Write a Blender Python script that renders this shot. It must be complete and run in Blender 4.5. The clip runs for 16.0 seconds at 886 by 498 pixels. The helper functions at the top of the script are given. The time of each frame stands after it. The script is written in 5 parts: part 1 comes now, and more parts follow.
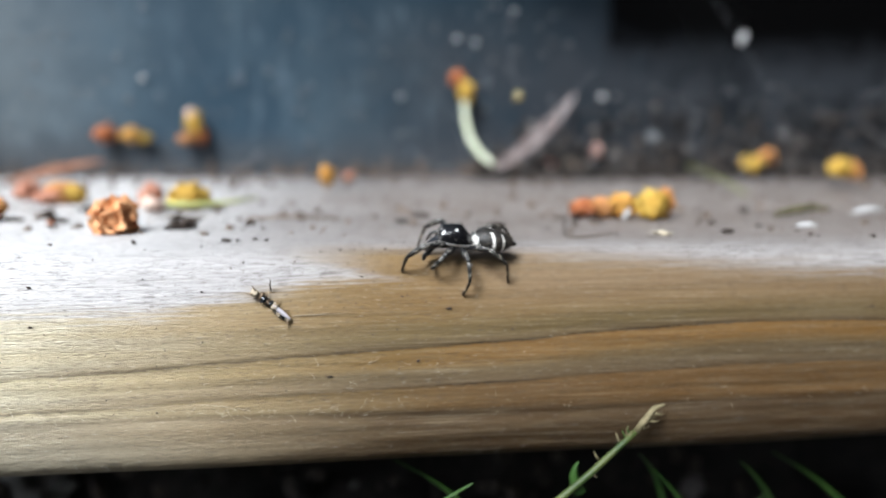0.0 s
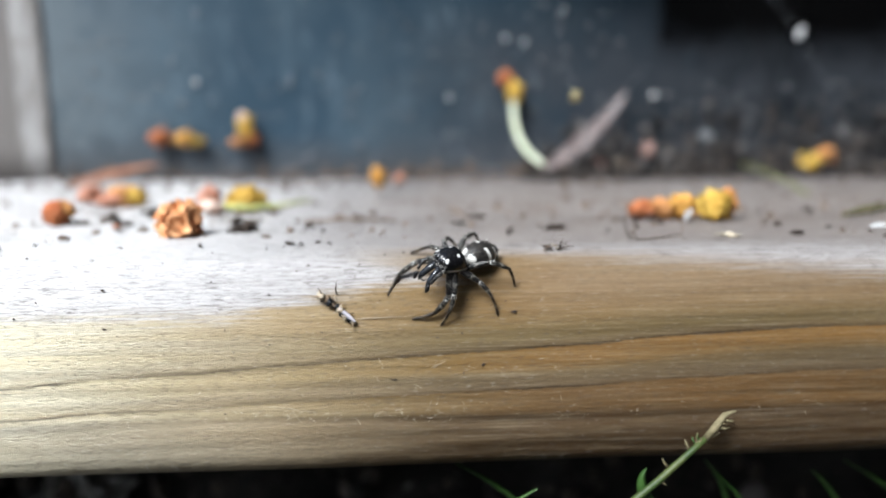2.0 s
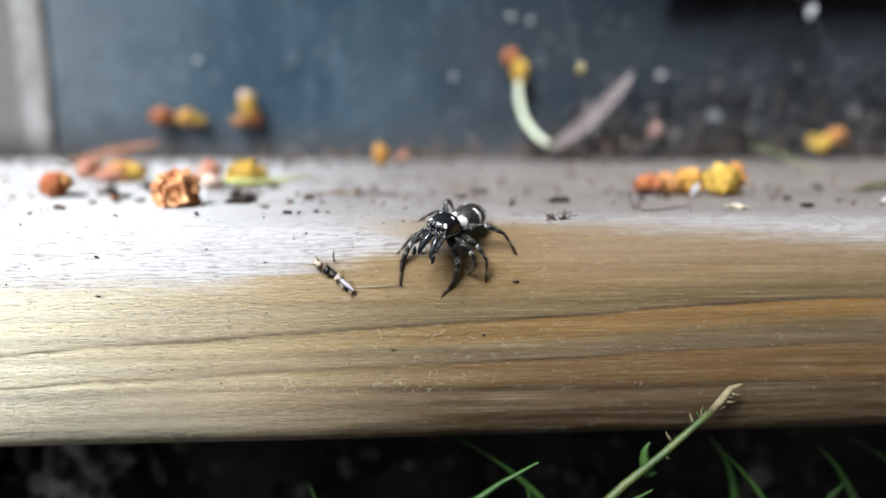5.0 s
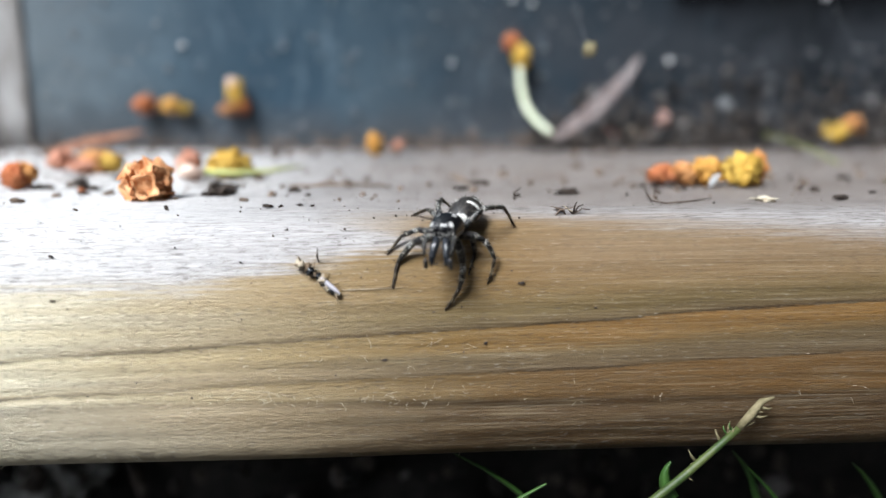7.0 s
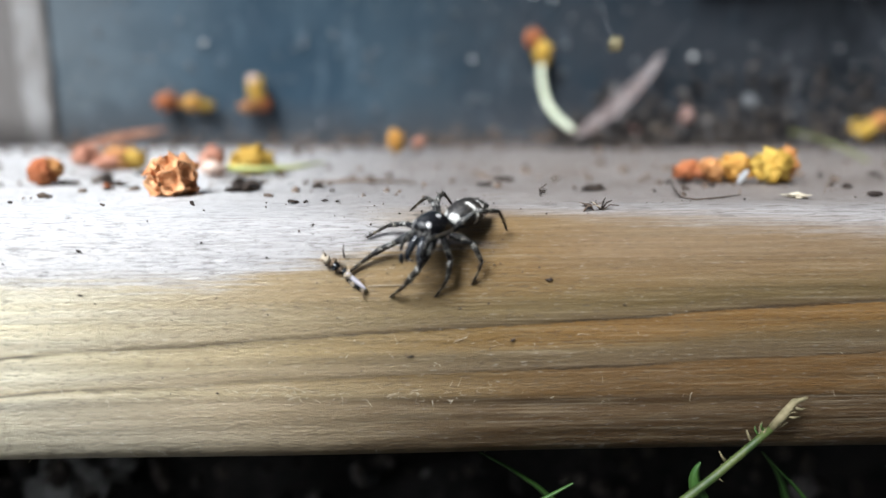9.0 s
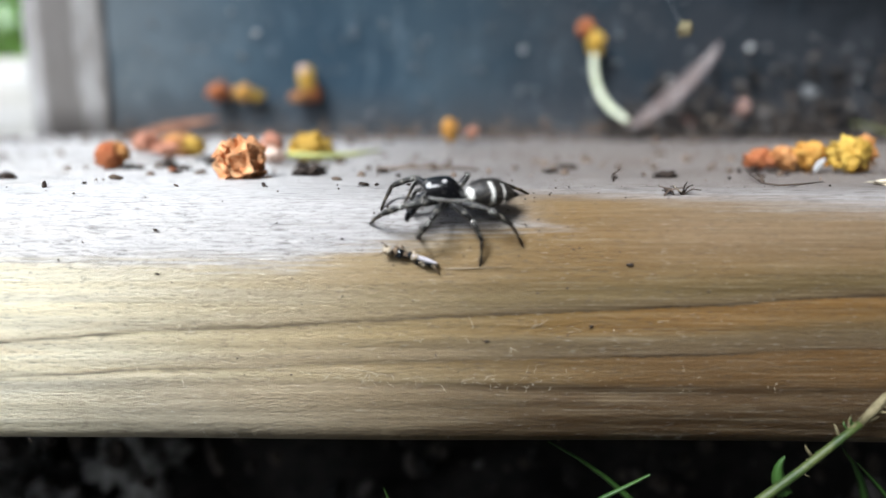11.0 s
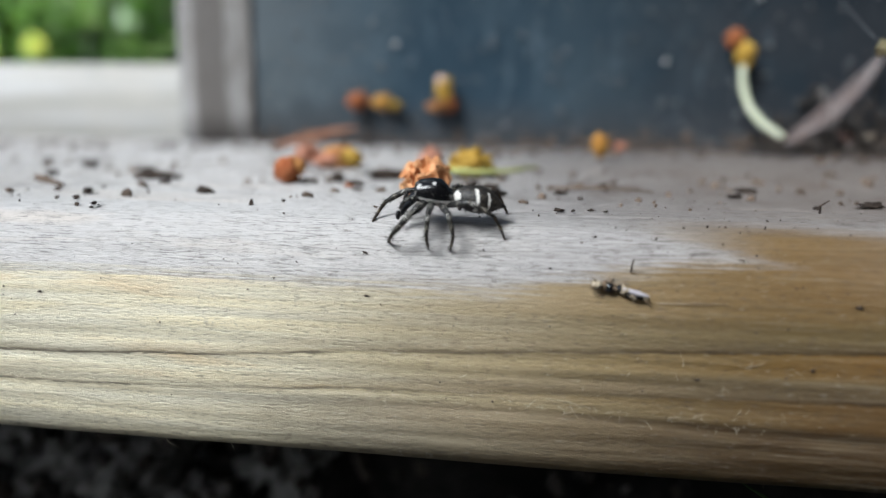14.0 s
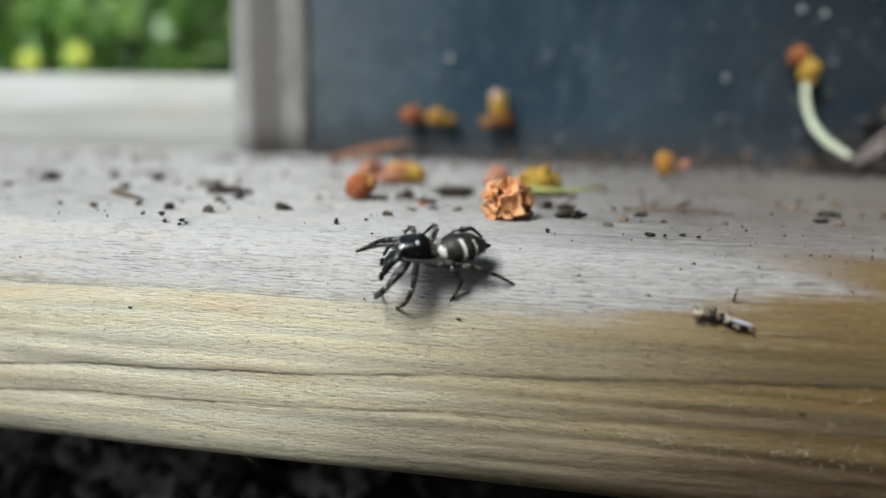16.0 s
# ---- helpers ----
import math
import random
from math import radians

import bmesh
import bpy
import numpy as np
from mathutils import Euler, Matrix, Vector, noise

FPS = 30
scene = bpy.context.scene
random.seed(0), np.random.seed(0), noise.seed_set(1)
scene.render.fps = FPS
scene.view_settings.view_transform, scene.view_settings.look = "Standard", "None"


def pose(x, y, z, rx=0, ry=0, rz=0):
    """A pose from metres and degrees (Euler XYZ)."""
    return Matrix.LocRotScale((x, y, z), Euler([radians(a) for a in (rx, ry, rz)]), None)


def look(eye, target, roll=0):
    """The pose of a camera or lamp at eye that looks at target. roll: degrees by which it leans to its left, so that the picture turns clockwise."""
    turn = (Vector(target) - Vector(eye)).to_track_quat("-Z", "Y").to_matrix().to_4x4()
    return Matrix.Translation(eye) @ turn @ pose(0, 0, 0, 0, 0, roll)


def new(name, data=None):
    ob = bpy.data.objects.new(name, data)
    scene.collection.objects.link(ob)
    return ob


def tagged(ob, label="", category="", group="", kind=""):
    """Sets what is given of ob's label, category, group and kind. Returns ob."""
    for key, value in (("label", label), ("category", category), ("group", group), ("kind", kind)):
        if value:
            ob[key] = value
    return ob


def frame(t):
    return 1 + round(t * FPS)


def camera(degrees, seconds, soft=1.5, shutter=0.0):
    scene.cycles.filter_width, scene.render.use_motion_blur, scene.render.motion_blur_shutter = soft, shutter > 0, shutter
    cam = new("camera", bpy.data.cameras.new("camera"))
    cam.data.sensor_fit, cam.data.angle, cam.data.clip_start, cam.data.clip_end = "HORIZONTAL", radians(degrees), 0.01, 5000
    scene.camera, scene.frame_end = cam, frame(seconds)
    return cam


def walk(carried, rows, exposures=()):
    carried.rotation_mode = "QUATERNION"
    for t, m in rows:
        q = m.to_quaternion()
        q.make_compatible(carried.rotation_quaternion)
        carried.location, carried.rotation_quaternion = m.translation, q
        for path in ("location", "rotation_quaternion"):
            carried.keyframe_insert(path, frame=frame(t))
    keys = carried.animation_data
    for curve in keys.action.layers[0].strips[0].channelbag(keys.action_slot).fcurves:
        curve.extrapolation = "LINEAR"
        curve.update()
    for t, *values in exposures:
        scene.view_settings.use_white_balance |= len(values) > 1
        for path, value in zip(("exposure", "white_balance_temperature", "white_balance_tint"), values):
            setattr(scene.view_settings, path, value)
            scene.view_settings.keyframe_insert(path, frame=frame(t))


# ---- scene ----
MM = 0.001
cam = camera(65.5, 16.0)
# place in millimetres, turn in degrees
PATH = [
    (0.0, -0.014, 0.089, 6.573, 81.016, -0.187, -6.258),
    (0.5, -0.228, 0.255, 6.486, 81.068, 0.241, -5.568),
    (1.0, -0.811, 0.459, 6.647, 81.084, 0.493, -4.82),
    (1.5, -1.407, 0.518, 6.744, 81.028, 0.462, -4.092),
    (2.0, -1.67, 0.551, 6.702, 81.011, 0.381, -3.298),
    (2.5, -2.074, 0.591, 6.762, 81.235, 0.267, -3.042),
    (3.0, -2.213, 0.228, 6.827, 81.304, 0.164, -2.744),
    (3.5, -1.805, 0.095, 6.665, 81.694, 0.2, -2.077),
    (4.0, -1.853, 0.038, 6.596, 81.839, 0.153, -2.094),
    (4.5, -1.512, 0.384, 5.538, 80.887, 0.112, -2.606),
    (7.0, -1.031, 5.467, 4.795, 79.625, 0.227, -2.905),
    (7.5, -0.918, 5.898, 4.559, 79.607, 0.263, -2.648),
    (8.0, -0.899, 5.685, 4.677, 79.449, 0.238, -2.458),
    (10.5, -3.569, 6.225, 3.956, 79.701, 0.173, 0.406),
    (11.0, -3.996, 6.307, 3.723, 79.362, 0.014, 0.94),
    (11.5, -4.406, 6.115, 4.026, 78.869, -0.114, 1.442),
    (12.0, -5.665, 6.106, 4.484, 78.59, -0.117, 2.437),
    (12.5, -8.09, 6.53, 4.593, 79.112, -0.2, 4.208),
    (13.0, -9.36, 7.093, 4.295, 78.951, -0.257, 6.196),
    (13.5, -10.079, 6.92, 4.703, 78.767, -0.475, 7.211),
    (14.0, -10.393, 6.316, 5.127, 79.268, -0.686, 7.957),
    (14.5, -11.201, 6.032, 5.333, 79.625, -0.866, 8.628),
    (15.0, -11.887, 6.003, 5.13, 79.974, -0.963, 9.456),
    (15.5, -12.548, 6.034, 5.249, 79.844, -1.026, 10.382),
    (16.0, -13.955, 6.283, 5.686, 80.031, -1.227, 10.167),
]
walk(cam, [(t, pose(x * MM, y * MM, z * MM, rx, ry, rz)) for t, x, y, z, rx, ry, rz in PATH],
     exposures=[(0.0, 1.37, 5850, 7), (1.0, 1.4, 5850, 7), (4.5, 1.5, 5850, 7), (8.0, 1.4, 5850, 7), (11.0, 1.3, 5850, 7), (12.0, 1.32, 5850, 7), (12.5, 1.0, 5850, 7), (13.0, 0.86, 5850, 7), (16.0, 0.6, 6050, 3)])
# close-up lens: shallow depth of field
cam.data.dof.use_dof = True
cam.data.dof.focus_distance = 37.7 * MM
cam.data.dof.aperture_fstop = 20.0

# ---- world, sun ----
SUN_FROM = Vector((-0.38, -0.52, 0.7)).normalized()
world = bpy.data.worlds.new("sky")
scene.world = world
world.use_nodes = True
wt = world.node_tree
sky = wt.nodes.new("ShaderNodeTexSky")
sky.sky_type = "NISHITA"
sky.sun_disc = False
sky.sun_elevation = math.asin(SUN_FROM.z)
sky.sun_rotation = math.atan2(SUN_FROM.x, SUN_FROM.y)
sky.air_density, sky.dust_density = 1.0, 3.0
wt.links.new(sky.outputs[0], wt.nodes["Background"].inputs[0])
wt.nodes["Background"].inputs[1].default_value = 0.055
sun = new("sun", bpy.data.lights.new("sun", "SUN"))
sun.data.energy, sun.data.angle, sun.data.color = 2.45, radians(24), (1.0, 0.98, 0.95)
sun.matrix_world = look(SUN_FROM, (0, 0, 0))


# ---- materials ----
WAIST = Vector((0.35, 0.0, -0.35))  # where the spider's abdomen hinges


class Nodes:
    """Short hand for a node material."""

    def __init__(self, name, rough=0.6, metal=0.0):
        self.m = bpy.data.materials.new(name)
        self.m.use_nodes = True
        self.t = self.m.node_tree
        self.b = self.t.nodes["Principled BSDF"]
        self.b.inputs["Roughness"].default_value = rough
        self.b.inputs["Metallic"].default_value = metal
        self.co = self.t.nodes.new("ShaderNodeTexCoord").outputs["Object"]

    def put(self, socket, value):
        if isinstance(value, bpy.types.NodeSocket):
            self.t.links.new(value, socket)
        elif isinstance(value, (tuple, list)) and len(value) == 3 and socket.type == "RGBA":
            socket.default_value = (*value, 1)
        else:
            socket.default_value = value

    def math(self, op, a, b=0.0, c=0.0):
        n = self.t.nodes.new("ShaderNodeMath")
        n.operation = op
        for i, v in enumerate((a, b, c)):
            self.put(n.inputs[i], v)
        return n.outputs[0]

    def xyz(self, v=None):
        n = self.t.nodes.new("ShaderNodeSeparateXYZ")
        self.put(n.inputs[0], v or self.co)
        return n.outputs

    def vec(self, x=0.0, y=0.0, z=0.0):
        n = self.t.nodes.new("ShaderNodeCombineXYZ")
        for i, v in enumerate((x, y, z)):
            self.put(n.inputs[i], v)
        return n.outputs[0]

    def noise(self, scale, detail=3.0, v=None, rough=0.55, warp=0.0):
        n = self.t.nodes.new("ShaderNodeTexNoise")
        self.put(n.inputs["Vector"], v or self.co)
        n.inputs["Scale"].default_value, n.inputs["Detail"].default_value = scale, detail
        n.inputs["Roughness"].default_value, n.inputs["Distortion"].default_value = rough, warp
        return n.outputs[0]

    def step(self, v, lo, hi, a=0.0, b=1.0):
        n = self.t.nodes.new("ShaderNodeMapRange")
        n.interpolation_type = "SMOOTHSTEP"
        for i, q in enumerate((v, lo, hi, a, b)):
            self.put(n.inputs[i], q)
        return n.outputs[0]

    def mix(self, f, a, b, kind="MIX"):
        n = self.t.nodes.new("ShaderNodeMix")
        n.data_type, n.blend_type = "RGBA", kind
        self.put(n.inputs[0], f), self.put(n.inputs[6], a), self.put(n.inputs[7], b)
        return n.outputs[2]

    def bump(self, h, strength, dist):
        n = self.t.nodes.new("ShaderNodeBump")
        n.inputs["Strength"].default_value, n.inputs["Distance"].default_value = strength, dist
        self.put(n.inputs["Height"], h)
        self.t.links.new(n.outputs[0], self.b.inputs["Normal"])

    def random(self):
        return self.t.nodes.new("ShaderNodeObjectInfo").outputs["Random"]

    def island(self):
        return self.t.nodes.new("ShaderNodeNewGeometry").outputs["Random Per Island"]

    def done(self, colour):
        self.put(self.b.inputs["Base Color"], colour)
        return self.m


def plain(name, a, b, scale=1.0, rough=0.7, fine=6.0, bump=0.0, isle=False):
    """Two tones mixed at two scales of noise (scale is per millimetre)."""
    n = Nodes(name, rough)
    f = n.math("ADD", n.math("MULTIPLY", n.noise(scale), 0.65), n.math("MULTIPLY", n.noise(scale * fine), 0.35))
    f = n.step(f, 0.32, 0.68)
    c = n.mix(f, a, b)
    if isle:
        c = n.mix(n.math("MULTIPLY", n.island(), 0.7), c, tuple(q * 0.45 for q in a))
    if bump:
        n.bump(n.noise(scale * fine), bump, 0.0001)
    return n.done(c)


def grit():
    n = Nodes("mixed_grit", 0.9)
    i = n.island()
    c = n.mix(n.step(i, 0.0, 0.8), (0.005, 0.005, 0.005), (0.06, 0.048, 0.04))
    c = n.mix(n.step(i, 0.9, 0.99), c, (0.14, 0.13, 0.125))
    return n.done(c)


def make_timber():
    """Weathered softwood: grain along x, silky fibres; ochre and grey-brown bands on the front, grey worn skin on the crest and the top."""
    n = Nodes("weathered_wood", 0.42)
    x, y, z = n.xyz()
    s = n.math("ADD", y, z)

    def along(fx, fs, seed, detail=3.0, rough=0.6, warp=0.0):
        return n.noise(1.0, detail, n.vec(n.math("MULTIPLY", x, fx), n.math("MULTIPLY", s, fs), seed), rough, warp)

    grain = along(0.022, 0.95, 1.0, 4, 0.6, 0.2)
    streak = along(0.05, 2.6, 4.0, 4, 0.65)
    fibre = along(0.35, 5.5, 2.0, 4, 0.65)
    broad = along(0.02, 0.2, 3.0, 2)
    dash = along(1.0, 7.0, 7.0, 3, 0.7)
    crack = along(1.3, 9.0, 11.0, 4, 0.7)
    pits = n.noise(4.5, 3, n.vec(n.math("MULTIPLY", x, 0.6), y, z), 0.7)
    patch = n.noise(0.3, 3, None, 0.6)
    fine = along(0.12, 11.0, 13.0, 4, 0.65)
    hair = along(0.9, 16.0, 17.0, 3, 0.7)
    fleck = n.noise(2.6, 3, None, 0.7)
    wave = n.math("MULTIPLY", n.math("SUBTRACT", n.noise(0.06, 2, n.vec(x, 0.0, 0.0)), 0.5), 0.9)
    jag = n.math("MULTIPLY", n.math("SUBTRACT", dash, 0.5), 0.34)
    xc = n.math("MINIMUM", x, 19.0)

    def below(slope, level):
        d = n.math("SUBTRACT", z, n.math("ADD", n.math("MULTIPLY_ADD", xc, slope, level), wave))
        return n.math("ADD", d, jag)

    d1, d2 = below(0.057, -5.78), below(0.04, -8.15)
    soft = n.math("MULTIPLY", n.math("SUBTRACT", grain, 0.5), 1.6)
    e1, e2 = n.math("ADD", d1, soft), n.math("ADD", d2, soft)
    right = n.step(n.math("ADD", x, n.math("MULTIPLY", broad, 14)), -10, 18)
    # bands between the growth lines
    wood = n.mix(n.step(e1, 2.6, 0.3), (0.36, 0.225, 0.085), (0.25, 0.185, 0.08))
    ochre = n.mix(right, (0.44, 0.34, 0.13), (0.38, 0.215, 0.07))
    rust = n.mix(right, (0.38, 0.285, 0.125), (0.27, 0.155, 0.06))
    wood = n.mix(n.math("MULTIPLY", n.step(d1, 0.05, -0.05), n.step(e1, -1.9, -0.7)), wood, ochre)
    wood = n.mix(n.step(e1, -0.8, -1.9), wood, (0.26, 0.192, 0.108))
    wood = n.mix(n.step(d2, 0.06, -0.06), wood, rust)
    # lower band: dark brown wood, with the underside's shade put into its colour
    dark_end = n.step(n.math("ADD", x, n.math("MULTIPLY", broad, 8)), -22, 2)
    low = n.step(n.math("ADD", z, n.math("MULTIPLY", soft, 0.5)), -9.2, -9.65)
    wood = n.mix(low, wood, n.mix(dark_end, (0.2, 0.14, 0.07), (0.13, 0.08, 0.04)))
    # ochre heartwood behind the tongue of grey skin
    wood = n.mix(n.math("MULTIPLY", n.step(z, -4.5, -1.5), n.step(x, -4, 10, 0.0, 0.7)), wood, n.mix(n.step(x, -2, 9), (0.38, 0.22, 0.08), (0.42, 0.31, 0.21)))
    # streaks and fibres
    wood = n.mix(n.step(streak, 0.44, 0.64, 0.0, 0.4), wood, n.mix(0.55, wood, (0.10, 0.075, 0.045)))
    wood = n.mix(n.step(fibre, 0.42, 0.72, 0.0, 0.28), wood, (0.46, 0.38, 0.24))
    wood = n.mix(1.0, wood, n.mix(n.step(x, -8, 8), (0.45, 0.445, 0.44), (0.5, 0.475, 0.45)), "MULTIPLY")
    # bleached towards the open end, with the stronger light there put into the colour
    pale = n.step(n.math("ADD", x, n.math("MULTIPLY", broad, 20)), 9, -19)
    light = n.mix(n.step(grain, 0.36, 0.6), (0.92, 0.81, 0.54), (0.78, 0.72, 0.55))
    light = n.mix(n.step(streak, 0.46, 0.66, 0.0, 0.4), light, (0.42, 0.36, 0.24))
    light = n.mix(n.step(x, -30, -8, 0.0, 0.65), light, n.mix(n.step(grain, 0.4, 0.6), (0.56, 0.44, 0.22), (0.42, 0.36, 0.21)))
    blot = along(0.045, 0.45, 31.0, 3, 0.6, 0.4)
    light = n.mix(n.step(blot, 0.5, 0.66, 0.0, 0.6), light, (0.78, 0.53, 0.25))
    light = n.mix(n.step(blot, 0.48, 0.34, 0.0, 0.6), light, (0.66, 0.64, 0.56))
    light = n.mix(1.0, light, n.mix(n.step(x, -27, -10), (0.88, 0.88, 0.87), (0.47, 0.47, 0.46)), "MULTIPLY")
    # the same underside shade painted into the bleached wood
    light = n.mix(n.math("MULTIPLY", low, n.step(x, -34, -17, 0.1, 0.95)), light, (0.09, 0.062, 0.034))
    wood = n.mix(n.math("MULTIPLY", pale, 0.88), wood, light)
    # crisp dark latewood lines
    lines = 0.0
    for d, half, depth in ((d1, 0.11, 1.0), (d2, 0.1, 0.9)):
        lines = n.math("MAXIMUM", lines, n.step(n.math("ABSOLUTE", d), half * 2.2, half * 0.8))
        wood = n.mix(n.math("MULTIPLY", n.step(n.math("ABSOLUTE", d), half, half * 0.35), n.math("MULTIPLY", n.step(streak, 0.36, 0.56, 0.3, 1.0), depth)), wood, (0.03, 0.018, 0.01))
        wood = n.mix(n.math("MULTIPLY", n.math("MULTIPLY", n.step(d, -0.1, 0.1), n.step(d, 0.75, 0.15)), 0.45), wood, (0.12, 0.085, 0.05))
    # grey worn skin
    grey = n.mix(n.step(fibre, 0.35, 0.65), (0.29, 0.27, 0.262), (0.43, 0.408, 0.397))
    # skin bleached at the open end; its brighter light is in the colour too
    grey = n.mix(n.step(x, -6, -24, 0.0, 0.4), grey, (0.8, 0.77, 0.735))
    grey = n.mix(n.math("MULTIPLY", n.step(blot, 0.5, 0.64), n.step(x, -16, -34, 0.0, 0.5)), grey, (0.62, 0.53, 0.44))
    dirt = n.noise(0.22, 5, None, 0.65)
    spots = n.noise(0.9, 4, None, 0.7)
    grey = n.mix(n.math("MULTIPLY", n.step(dirt, 0.46, 0.66), n.step(y, 45, 56, 0.05, 0.9)), grey, (0.16, 0.125, 0.105))
    grey = n.mix(n.math("MULTIPLY", n.step(spots, 0.52, 0.66), n.step(y, 44, 52, 0.0, 0.7)), grey, (0.13, 0.105, 0.09))
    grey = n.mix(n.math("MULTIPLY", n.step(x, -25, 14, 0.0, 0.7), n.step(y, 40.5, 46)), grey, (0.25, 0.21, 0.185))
    grey = n.mix(n.math("MULTIPLY", n.math("MULTIPLY", n.step(y, 70, 98), n.step(x, -68, -56)), 0.6), grey, (0.17, 0.165, 0.17))
    se = n.math("ADD", s, n.math("MULTIPLY", n.math("SUBTRACT", fibre, 0.5), 2.2))
    se = n.math("ADD", se, n.math("MULTIPLY", n.math("SUBTRACT", streak, 0.5), 2.4))
    lower = n.step(x, -14, -0.3, 36.9, 39.4)
    under = n.step(n.math("SUBTRACT", lower, se), -0.7, 0.9)
    tongue = n.math("MULTIPLY_ADD", x, -0.39, 39.35)
    skin = n.math("MINIMUM", n.math("MULTIPLY_ADD", x, -0.13, 43.2), 47.0)
    wedge = n.math("MULTIPLY", n.step(n.math("SUBTRACT", se, tongue), -0.55, 0.9), n.step(n.math("SUBTRACT", skin, se), -1.4, 1.8))
    wedge = n.math("MULTIPLY", wedge, n.step(n.math("ADD", x, n.math("MULTIPLY", fibre, 6.0)), -4, 5))
    brown = n.math("MAXIMUM", under, wedge)
    colour = n.mix(brown, grey, wood)
    seam = n.math("ABSOLUTE", n.math("ADD", n.math("SUBTRACT", lower, se), n.math("MULTIPLY", soft, 0.4)))
    colour = n.mix(n.math("MULTIPLY", n.step(seam, 0.2, 0.06), n.math("MULTIPLY", n.step(x, -10, -16), n.step(streak, 0.4, 0.55, 0.1, 0.7))), colour, (0.13, 0.10, 0.07))
    # short nicks in the grey skin
    nick = along(0.65, 8.5, 23.0, 2, 0.6)
    colour = n.mix(n.math("MULTIPLY", n.step(nick, 0.565, 0.615), n.math("MULTIPLY", n.math("SUBTRACT", 1.0, brown), n.step(patch, 0.3, 0.6, 0.35, 0.9))), colour, (0.1, 0.085, 0.075))
    # straight fine fibres, dark and light
    colour = n.mix(n.step(fine, 0.50, 0.66, 0.0, 0.3), colour, n.mix(1.0, colour, (0.52, 0.47, 0.42), "MULTIPLY"))
    colour = n.mix(n.step(fine, 0.48, 0.34, 0.0, 0.25), colour, n.mix(0.4, colour, (0.8, 0.73, 0.55)))
    colour = n.mix(n.step(hair, 0.60, 0.70, 0.0, 0.4), colour, n.mix(1.0, colour, (0.4, 0.35, 0.3), "MULTIPLY"))
    # short cracks, lifted flakes, dirt flecks; denser where the wood is bleached
    open_end = n.math("MULTIPLY", n.step(x, 18, -20, 0.55, 1.0), n.step(x, -42, -18, 0.55, 1.0))
    colour = n.mix(n.math("MULTIPLY", n.step(dash, 0.60, 0.68), n.math("MULTIPLY", open_end, 0.85)), colour, (0.085, 0.065, 0.045))
    colour = n.mix(n.math("MULTIPLY", n.step(crack, 0.57, 0.64), n.math("MULTIPLY", open_end, 0.85)), colour, (0.11, 0.09, 0.07))
    colour = n.mix(n.math("MULTIPLY", n.step(crack, 0.40, 0.33), n.math("MULTIPLY", open_end, 0.3)), colour, (0.8, 0.77, 0.70))
    colour = n.mix(n.math("MULTIPLY", n.step(pits, 0.62, 0.68), n.math("MULTIPLY", n.step(patch, 0.38, 0.58), n.math("MULTIPLY", open_end, 0.8))), colour, (0.10, 0.08, 0.065))
    colour = n.mix(n.step(fleck, 0.70, 0.76, 0.0, 0.6), colour, (0.09, 0.06, 0.04))
    n.put(n.b.inputs["Roughness"], n.step(fibre, 0.3, 0.7, 0.38, 0.46))
    worn = n.math("MAXIMUM", n.step(crack, 0.54, 0.62), n.math("MAXIMUM", n.step(dash, 0.57, 0.66), n.step(hair, 0.58, 0.68, 0.0, 0.7)))
    n.put(n.b.inputs["Specular IOR Level"], n.math("MULTIPLY", n.math("MULTIPLY", n.step(x, 4, -14, 0.15, 1.0), n.step(brown, 0.0, 1.0, 0.64, 1.0)), n.math("SUBTRACT", 1.0, n.math("MAXIMUM", n.math("MULTIPLY", worn, 0.38), n.math("MULTIPLY", lines, 0.55)))))
    n.b.inputs["IOR"].default_value = 2.1
    n.put(n.b.inputs["Specular Tint"], n.mix(brown, (1.0, 1.0, 1.0), n.mix(pale, (1.0, 0.78, 0.48), (1.0, 0.95, 0.76))))
    n.b.inputs["Anisotropic"].default_value = 0.94
    tangent = n.t.nodes.new("ShaderNodeTangent")
    tangent.direction_type, tangent.axis = "RADIAL", "X"
    n.put(n.b.inputs["Tangent"], tangent.outputs[0])
    height = n.math("ADD", n.math("MULTIPLY", fine, 0.35), n.math("MULTIPLY", n.step(dash, 0.5, 0.7), -0.4))
    height = n.math("ADD", height, n.math("MULTIPLY", n.step(crack, 0.35, 0.65), -0.5))
    n.bump(height, 0.48, 0.0001)
    return n.done(colour)


